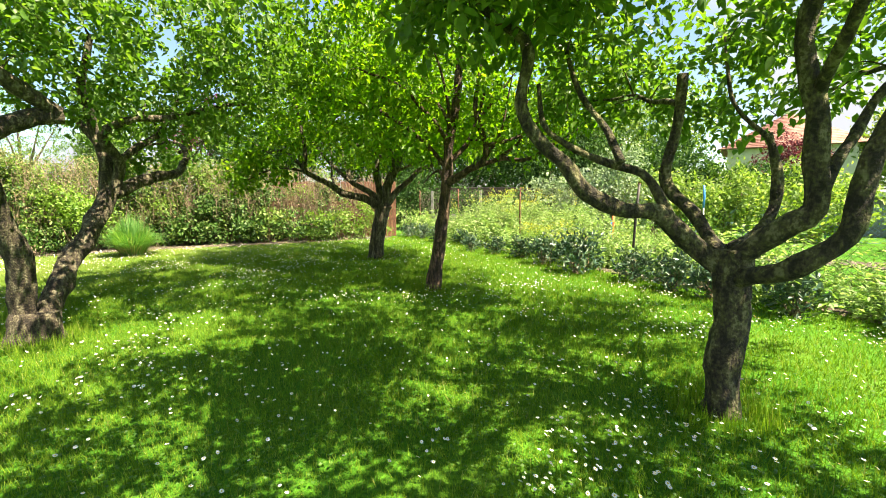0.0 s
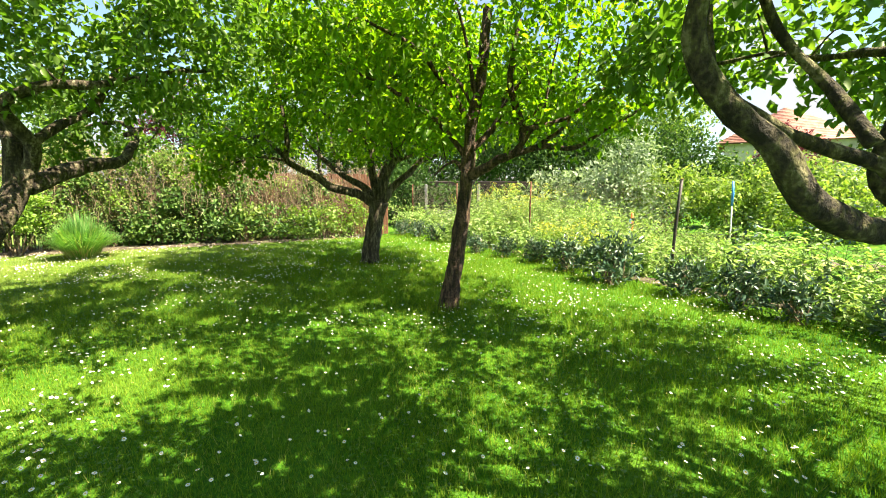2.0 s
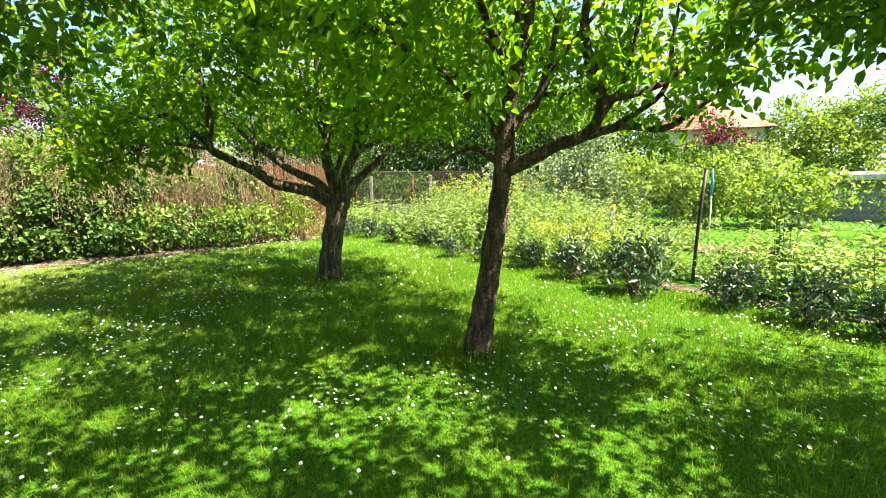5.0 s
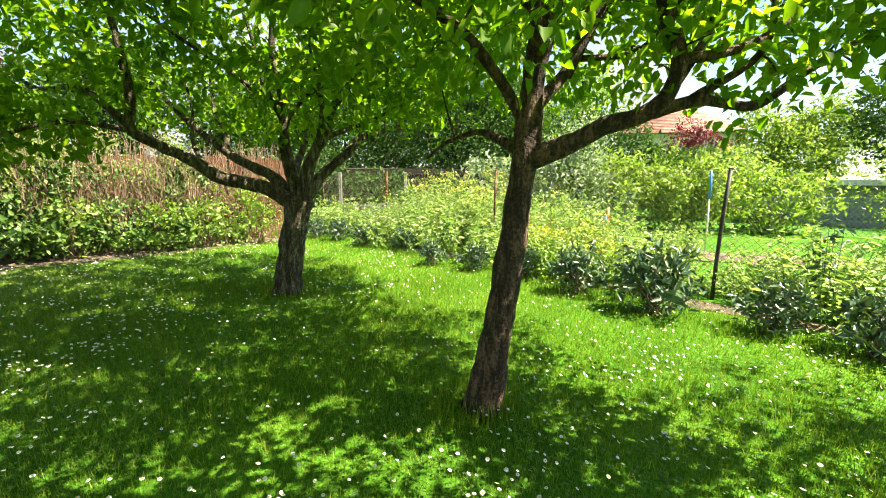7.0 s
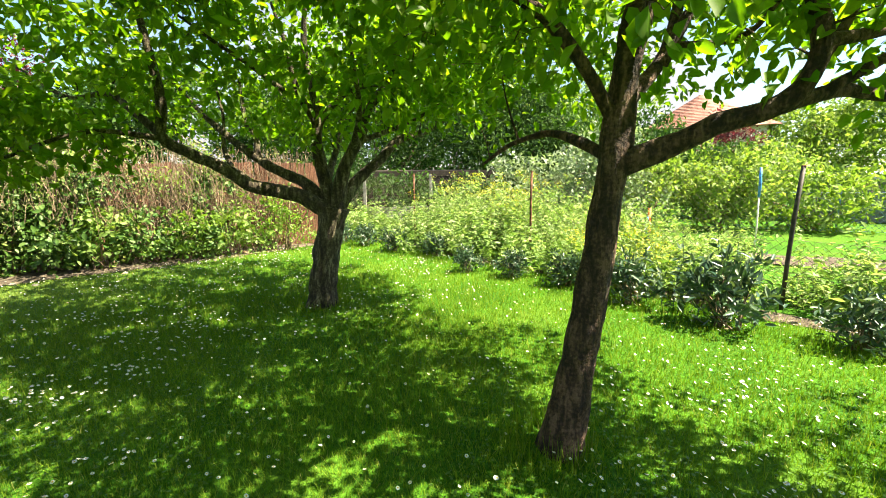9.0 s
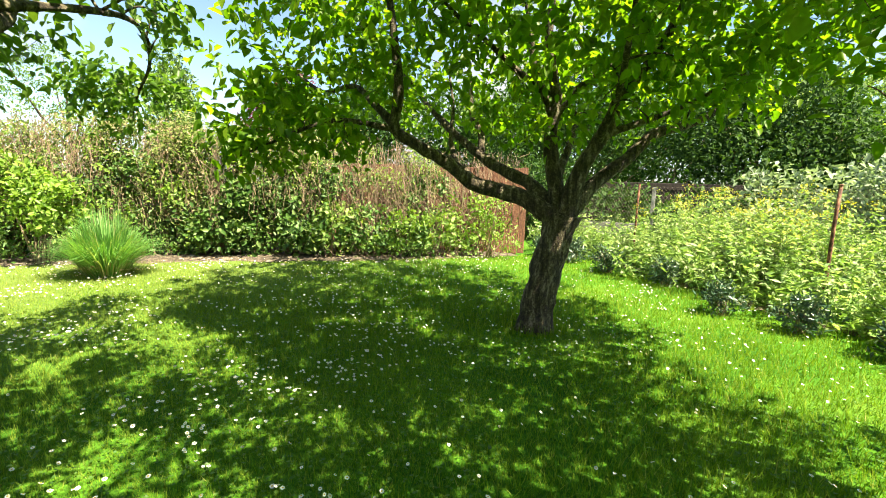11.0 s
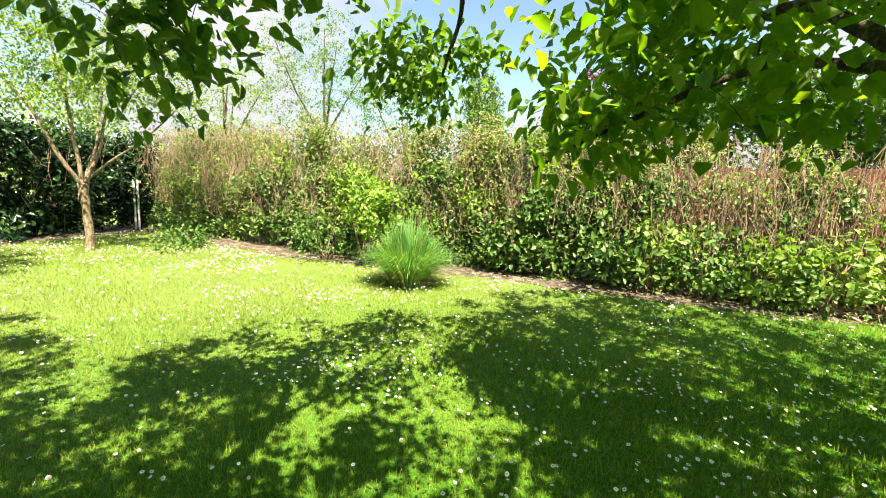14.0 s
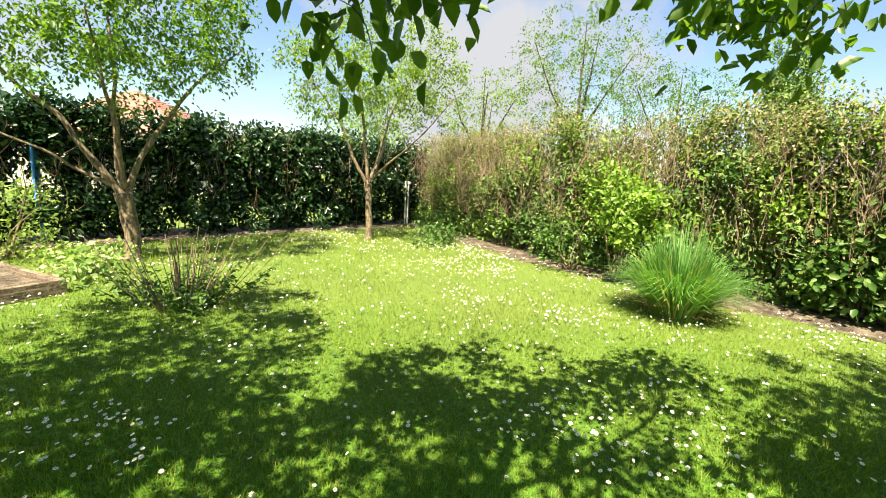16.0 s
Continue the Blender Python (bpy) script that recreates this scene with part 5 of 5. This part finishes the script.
shrub("dark_tree", (-3.6, 20.6), [((0, 0, 2.6), (1.9, 1.5, 1.7)), ((1.8, 0.3, 3.2), (1.5, 1.3, 1.5)), ((-2.2, 0.2, 3.0), (1.8, 1.4, 1.6)), ((0, 0.5, 4.6), (2.0, 1.4, 1.5))], 22000, 0.14, M_DARKTREE, "tall dark tree behind the shed", "tree", seed=102, stems=30)
shrub("silver_shrub", (3.3, 15.4), [((0, 0, 1.2), (0.95, 0.8, 0.85)), ((0.3, 0.1, 2.2), (0.75, 0.6, 0.8)), ((-0.5, 0.1, 1.5), (0.7, 0.6, 0.9)), ((0.9, 0, 0.8), (0.7, 0.6, 0.6))], 4600, 0.115, M_SILVER, "silvery-leaved shrub in the neighbouring garden", seed=103)
shrub("garden_shrub", (6.2, 15.2), [((0, 0, 0.8), (0.9, 0.8, 0.75)), ((0.7, 0.3, 1.3), (0.75, 0.7, 0.7)), ((-0.5, 0.2, 1.2), (0.6, 0.6, 0.6))], 3000, 0.13, M_MIDTREE, "broad green shrub in the neighbouring garden", seed=104)
shrub("garden_shrub", (5.0, 18.0), [((0, 0, 1.4), (1.2, 1.0, 1.3)), ((0.9, 0.2, 2.4), (1.1, 0.9, 1.0)), ((-0.9, 0, 2.0), (1.0, 0.9, 1.1))], 5200, 0.15, M_DARKTREE, "dark green shrub in the neighbouring garden", seed=105)
shrub("garden_shrub", (8.4, 18.6), [((0, 0, 1.0), (1.4, 1.1, 1.0)), ((1.4, 0, 1.6), (1.1, 1.0, 1.0)), ((-1.0, 0.2, 1.8), (0.9, 0.9, 0.9))], 4600, 0.14, M_MIDTREE, "sunlit green shrub in the neighbouring garden", seed=106)
shrub("purple_shrub", (11.5, 24.0), [((0, 0, 3.5), (0.8, 0.8, 0.7)), ((0.7, 0.1, 2.8), (1.1, 0.9, 0.9)), ((-0.6, 0, 2.4), (0.9, 0.8, 0.9)), ((0, 0, 1.3), (0.7, 0.6, 1.0))], 4200, 0.13, M_PURPLE, "dark purple-leaved shrub before a tiled roof", seed=107)
shrub("garden_tree", (14.5, 15.5), [((0, 0, 1.8), (1.8, 1.5, 1.5)), ((1.8, 0, 2.2), (1.5, 1.3, 1.4)), ((-1.5, 0.5, 1.5), (1.3, 1.2, 1.2))], 6000, 0.11, M_MIDTREE, "light green garden tree in the distance", "tree", seed=108, stems=26)
shrub("garden_shrub", (9.0, 8.8), [((0, 0, 0.7), (0.8, 0.7, 0.6)), ((0.7, -0.4, 1.0), (0.7, 0.6, 0.7))], 2400, 0.07, M_MIDTREE, "loose green shrub in the neighbouring garden", seed=109)
shrub("garden_shrub", (9.5, 12.2), [((0, 0, 0.9), (1.0, 0.9, 0.8)), ((0.9, 0.3, 1.3), (0.8, 0.7, 0.8))], 3000, 0.075, M_LIME, "yellow-green shrub in the neighbouring garden", seed=110)
for k, (x, y, s) in enumerate([(-1, 27, 1.2), (6, 29, 1.3), (-8, 24, 1.1), (20, 28, 1.0), (22, 22, 1.2), (27, 13, 1.2), (-13, 20, 1.0)]):
    shrub("background_tree", (x, y), [((0, 0, 2.6 * s), (2.6 * s, 2.2 * s, 2.2 * s)), ((1.8, 0, 4.2 * s), (2.0 * s, 2.0 * s, 1.8 * s)), ((-2.0, 0.4, 3.6 * s), (1.9 * s, 1.8 * s, 1.8 * s))], 13000, 0.22, M_DARKTREE if k % 2 == 0 else M_MIDTREE, "broad leafy tree in the distance", "tree", seed=120 + k, stems=24, group="trees beyond the gardens")

# the two low dark ones near y 16.9 are added to darken the shed front
for k, (x, y, h, m) in enumerate([(8.3, 14.9, 1.5, M_MIDTREE), (11.8, 11.8, 1.6, M_LIME), (13.6, 11.6, 2.1, M_MIDTREE), (4.6, 15.9, 2.0, M_MIDTREE), (7.6, 18.2, 2.4, M_DARKTREE), (10.0, 19.5, 2.2, M_MIDTREE), (16.0, 9.0, 2.3, M_MIDTREE), (2.2, 16.4, 2.0, M_SILVER), (16.4, 14.0, 3.6, M_MIDTREE), (-2.4, 16.9, 1.5, M_DARKTREE), (-0.2, 16.8, 1.35, M_DARKTREE), (5.2, 21.0, 4.2, M_DARKTREE)]):
    shrub("garden_shrub", (x, y), [((0, 0, h * 0.5), (1.3, 1.0, h * 0.5)), ((0.9, 0.2, h * 0.66), (0.9, 0.8, h * 0.36)), ((-0.9, 0.1, h * 0.6), (0.9, 0.8, h * 0.4))], 2700, 0.155, m, "leafy sunlit shrub in the neighbouring garden", seed=170 + k, group="shrubs of the neighbouring garden", stems=18, hollow=0.55)
shrub("garden_shrub", (-4.3, 16.8), [((0, 0, 1.0), (1.0, 0.8, 1.0)), ((0.7, 0.1, 1.6), (0.8, 0.7, 0.8))], 4500, 0.1, M_DARKTREE, "dark shrub behind the end of the wire fence", seed=181, stems=18)
shrub("garden_shrub", (-3.0, 14.3), [((0, 0, 0.35), (0.5, 0.4, 0.4))], 700, 0.07, M_PERENNIAL, "small pale shrub in the fence corner", seed=182)

# beyond the western hedges
for k, (x, y, h) in enumerate([(-21.8, 17.6, 7.2), (-22.2, 18.5, 7.6), (-22.6, 19.4, 6.9)]):
    shrub("columnar_thuja", (x, y), [((0, 0, h * 0.25), (0.6, 0.6, h * 0.28)), ((0, 0, h * 0.55), (0.55, 0.55, h * 0.3)), ((0, 0, h * 0.8), (0.35, 0.35, h * 0.2))], 5200, 0.17, M_THUJA, "slim columnar conifer beyond the hedge", "tree", seed=140 + k, stems=4, group="columnar conifers", lift=2.0, hollow=0.6)
shrub("purple_plum_tree", (-20.0, 22.8), [((0, 0, 5.4), (1.7, 1.5, 1.4)), ((0.8, 0.5, 6.6), (1.2, 1.1, 1.0)), ((-0.9, -0.5, 4.2), (1.3, 1.2, 1.3)), ((1.0, 0.8, 4.0), (1.2, 1.1, 1.3))], 6500, 0.16, M_PURPLE, "purple-leaved plum tree beyond the hedge", "tree", seed=150, stems=22)


def airy_tree(name, at, height, radius, label, seed, foliage, n):
    h = height
    return fruit_tree(name, at, ([(0, 0, -0.02), (0.05, 0, h * 0.2), (0, 0.05, h * 0.45)], 0.13, 0.08),
                      [([(0, 0.04, h * 0.4), (radius * 0.3, 0, h * 0.6), (radius * 0.5, 0.1, h * 0.85)], 0.06, 0.012), ([(0, 0.04, h * 0.4), (-radius * 0.3, 0.2, h * 0.62), (-radius * 0.6, 0.3, h * 0.85)], 0.06, 0.012),
                       ([(0, 0.04, h * 0.42), (0.1, radius * 0.3, h * 0.65), (0, radius * 0.6, h * 0.85)], 0.06, 0.012), ([(0, 0.04, h * 0.42), (0.1, -radius * 0.35, h * 0.65), (0, -radius * 0.6, h * 0.9)], 0.06, 0.012),
                       ([(0, 0.04, h * 0.42), (0, 0, h * 0.7), (0, 0, h)], 0.07, 0.012)],
                      [((0, 0, h * 0.75), (radius, radius, h * 0.33), 1.0)], (M_BARK, foliage), label, n, 18, 0.085, seed, low=1.8, fine=False)


airy_tree("airy_tree", (-19.5, 9.6), 6.9, 2.9, "thin airy tree with grey branches beyond the hedge", 160, M_OLD_APPLE, 560)
airy_tree("airy_tree", (-17.6, 6.2), 4.6, 1.7, "light-leaved tree beyond the hedge corner", 161, M_YOUNG, 220)
airy_tree("airy_tree", (-18.5, 12.6), 5.0, 2.3, "thin airy tree with grey branches beyond the hedge", 162, M_OLD_APPLE, 360)
shrub("garden_tree", (-17.8, 2.0), [((0, 0, 2.4), (1.6, 1.6, 1.2)), ((0.5, 1.0, 3.0), (1.2, 1.2, 0.9))], 2600, 0.1, M_LIME, "yellow-green tree beyond the laurel hedge", "tree", seed=163, stems=20)


def house(at, turn, size, eave, ridge, label, chimney):
    w, d = size
    root = thing("house", pose(*at, 0, 0, 0, turn), label, "house")
    bm = bmesh.new()
    box_bm(bm, (w, d, eave), Matrix.Translation((0, 0, eave / 2)))
    bm_part("wall", bm, M_RENDERWALL, root)
    # hipped roof of overlapping tile courses
    o = 0.45
    rows = 22
    hip = d / 2 + o
    for i in range(rows):
        t0, t1 = i / rows, (i + 1) / rows
        z0, z1 = eave + (ridge - eave) * t0 + 0.05, eave + (ridge - eave) * t1 + 0.005
        a0, b0, a1, b1 = w / 2 + o - hip * t0, (d / 2 + o) * (1 - t0), w / 2 + o - hip * t1, (d / 2 + o) * (1 - t1)
        vs = [(-a0, -b0, z0), (a0, -b0, z0), (a0, b0, z0), (-a0, b0, z0), (-a1, -b1, z1), (a1, -b1, z1), (a1, b1, z1), (-a1, b1, z1)]
        vs += [(-a0, -b0, z0 - 0.05), (a0, -b0, z0 - 0.05), (a0, b0, z0 - 0.05), (-a0, b0, z0 - 0.05)]
        fs = [(j, (j + 1) % 4, 4 + (j + 1) % 4, 4 + j) for j in range(4)] + [(8 + j, 8 + (j + 1) % 4, (j + 1) % 4, j) for j in range(4)]
        part("tile_course", mesh_from("tile_course", np.array(vs), np.array(fs), M_ROOF), root)
    for x in (-w * 0.3, 0, w * 0.3):
        bm = bmesh.new()
        for sx, sz, px, pz in ((1.2, 0.08, 0, 0.56), (1.2, 0.08, 0, -0.56), (0.08, 1.2, 0.6, 0), (0.08, 1.2, -0.6, 0), (0.06, 1.2, 0, 0)):
            box_bm(bm, (sx, 0.08, sz), Matrix.Translation((px, 0, pz)))
        win = bm_part("window", bm, M_WHITE, root, m=pose(x, -d / 2 - 0.03, 1.6))
        bm = bmesh.new()
        box_bm(bm, (1.1, 0.02, 1.05), Matrix.Identity(4))
        bm_part("pane", bm, M_GLASS, win)
    if chimney:
        bm = bmesh.new()
        box_bm(bm, (0.6, 0.6, 1.4), Matrix.Translation((w * 0.2, 0.3, ridge + 0.1)), 0.02)
        bm_part("chimney", bm, M_ROOF, root)
    return root


house((14.6, 31.5), -20, (5.6, 5.6), 3.9, 6.1, "cream house with a red tiled hipped roof", False)
house((-23, -10.5), 60, (9, 7), 2.3, 4.5, "house with a red tiled roof beyond the laurel hedge", False)


# ---- lawn: blades, clover, daisies ----
def scatter(n, lo, hi, seed):
    g = np.random.default_rng(seed)
    p = g.uniform(lo, hi, (n, 2))
    return p[in_polygon(p, LAWN)], g


def walk_distance(p):
    return np.min(np.linalg.norm(p[:, None, :] - WALKED[None, ::2, :2], axis=2), axis=1)


def patchy(p, scale, seed):
    return np.array([noise.noise(Vector((x * scale + seed, y * scale, seed * 0.7))) for x, y in p])


def make_blades(p, g, d):
    n = len(p)
    a = g.uniform(0, 2 * np.pi, n)
    wild = 1 + 0.5 * np.clip(patchy(p, 0.8, 3.0), -0.6, 1)
    h = g.uniform(0.024, 0.066, n) * wild * np.interp(p[:, 0], (-6.5, -3.5), (0.65, 1.0))
    w = 0.0013 + 0.00045 * np.minimum(d, 8)
    side = np.column_stack([np.cos(a), np.sin(a), np.zeros(n)])
    lean = g.uniform(0.1, 0.9, n)
    b = a + g.uniform(0.6, 2.5, n)
    tip = np.column_stack([p + np.column_stack([np.cos(b), np.sin(b)]) * (h * lean)[:, None], h])
    foot = np.column_stack([p, np.full(n, 0.0)])
    v = np.stack([foot - side * w[:, None], foot + side * w[:, None], tip], 1).reshape(-1, 3)
    return v, np.arange(n * 3).reshape(-1, 3)


pts, g = scatter(2300000, (-16, -2.5), (7, 14.5), 91)
dist = walk_distance(pts)
keep = g.uniform(0, 1, len(pts)) < np.clip(1.25 - dist / 5.2, 0.2, 1)
pts, dist = pts[keep], dist[keep]
v, f = make_blades(pts, g, dist)
tagged(new("grass", mesh_from("grass", v, f, M_GRASS)), "lush short green lawn grass", "grass", kind="stuff")

tufts = []
for x, y, r, k in [(2.69, 3.62, 0.3, 700), (-2.95, 3.5, 0.42, 600), (-0.06, 6.48, 0.26, 420), (-2.07, 9.1, 0.32, 420), (-11.45, 4.1, 0.3, 500), (-8.46, 1.75, 0.35, 700)]:
    a, q = g.uniform(0, 2 * np.pi, k), r * (0.35 + 0.65 * np.sqrt(g.uniform(0, 1, k)))
    tufts.append(np.column_stack([x + np.cos(a) * q, y + np.sin(a) * q]))
edge = line_points(BED_EDGE, 0.004)
edge = edge + g.normal(size=edge.shape) * 0.16 + np.array([0.12, 0.12])
tufts.append(edge[patchy(edge, 0.9, 6.0) > -0.1])
tufts = np.vstack(tufts)
v, f = make_blades(tufts, g, np.full(len(tufts), 3.0))
v[2::3, 2] *= 2.6
tagged(new("grass_tufts", mesh_from("grass_tufts", v, f, M_GRASS)), "longer uncut grass round trunks and along the border", "grass", kind="stuff")

pts, g = scatter(160000, (-12, -1.5), (5, 13), 92)
dist = walk_distance(pts)
keep = (g.uniform(0, 1, len(pts)) < np.clip(1.1 - dist / 5, 0.05, 1)) & (patchy(pts, 0.9, 5.0) > -0.15)
pts = pts[keep]
n = len(pts)
a = g.uniform(0, 2 * np.pi, n)
pos = np.column_stack([pts, g.uniform(0.012, 0.035, n)])
tagged(new("clover", leaves_mesh("clover", pos, np.column_stack([np.cos(a), np.sin(a), g.uniform(-0.1, 0.4, n)]), np.array([0, 0, 1.0]) + g.normal(size=(n, 3)) * 0.25, g.uniform(0.012, 0.026, n), M_CLOVER, 0.8, 0.05, 0.1, False)),
       "small round clover leaves among the grass", "clover", kind="stuff")


def daisies(pts, g):
    n = len(pts)
    h = g.uniform(0.035, 0.075, n)
    c = np.column_stack([pts, h])
    nrm = units(np.array([0.25, -0.05, 1.0]) + g.normal(size=(n, 3)) * 0.28)
    u = units(np.cross(nrm, np.array([0.2, 1, 0.1])))
    w = np.cross(nrm, u)
    r = g.uniform(0.009, 0.013, n)[:, None]
    k = 12
    rows = [c + nrm * 0.001]
    for j in range(k * 2):
        t = j / (k * 2) * 2 * np.pi
        s = 1.0 if j % 2 == 0 else 0.68
        rows.append(c + (math.cos(t) * u + math.sin(t) * w) * r * s + nrm * r * 0.12 * s)
    for j in range(6):
        t = j / 6 * 2 * np.pi
        rows.append(c + (math.cos(t) * u + math.sin(t) * w) * r * 0.33 + nrm * 0.0022)
    rows.append(c + nrm * 0.0045)
    foot = c.copy()
    foot[:, 2] = 0
    rows += [foot + u * 0.0009, foot - u * 0.0009, c - nrm * 0.001]
    v = np.stack(rows, 1)
    m = v.shape[1]
    fs, which = [], []
    for j in range(k * 2):
        fs.append([0, 1 + j, 1 + (j + 1) % (k * 2)]), which.append(0)
    o = 1 + k * 2
    for j in range(6):
        fs.append([o + 6, o + j, o + (j + 1) % 6]), which.append(1)
    fs.append([o + 7, o + 8, o + 9]), which.append(2)
    faces = (np.arange(n)[:, None, None] * m + np.array(fs)[None]).reshape(-1, 3)
    return mesh_from("daisies", v.reshape(-1, 3), faces, [M_PETAL, M_POLLEN, M_CLOVER], np.tile(which, n))


pts, g = scatter(210000, (-15, -1.5), (5, 13), 93)
field = patchy(pts, 0.75, 9.0) + 0.7 * patchy(pts, 2.4, 4.0)
keep = g.uniform(0, 1, len(pts)) < np.clip(0.045 + 0.3 * (field - 0.08), 0.03, 0.42) * np.where(pts[:, 0] < -5, 1.25, 1.0)
tagged(new("daisies", daisies(pts[keep], g)), "white daisies with yellow centres dotted over the lawn", "daisy", kind="stuff")

# loose stones along the hedge bed
bm = bmesh.new()
bmesh.ops.create_icosphere(bm, subdivisions=2, radius=0.06)
for v in bm.verts:
    v.co *= 1 + 0.35 * noise.noise(v.co * 14)
    v.co.z *= 0.55
stone = bm_part("stone", bm, M_STONE, None, "", pose(-8.15, 9.72, 0.015), True)
tagged(stone, "pale rounded stone on the edge of the hedge bed", "stone", "stones along the hedge bed")
g = np.random.default_rng(94)
for q in line_points(HEDGE_FOOT + np.array([0.4, -0.5]), 0.42):
    s = g.uniform(0.25, 0.8)
    ob = copy_thing(stone, pose(q[0] + g.normal() * 0.1, q[1] + g.normal() * 0.1, 0.012, 0, 0, g.uniform(0, 360)))
    ob.scale = (s, s * g.uniform(0.7, 1.2), s)
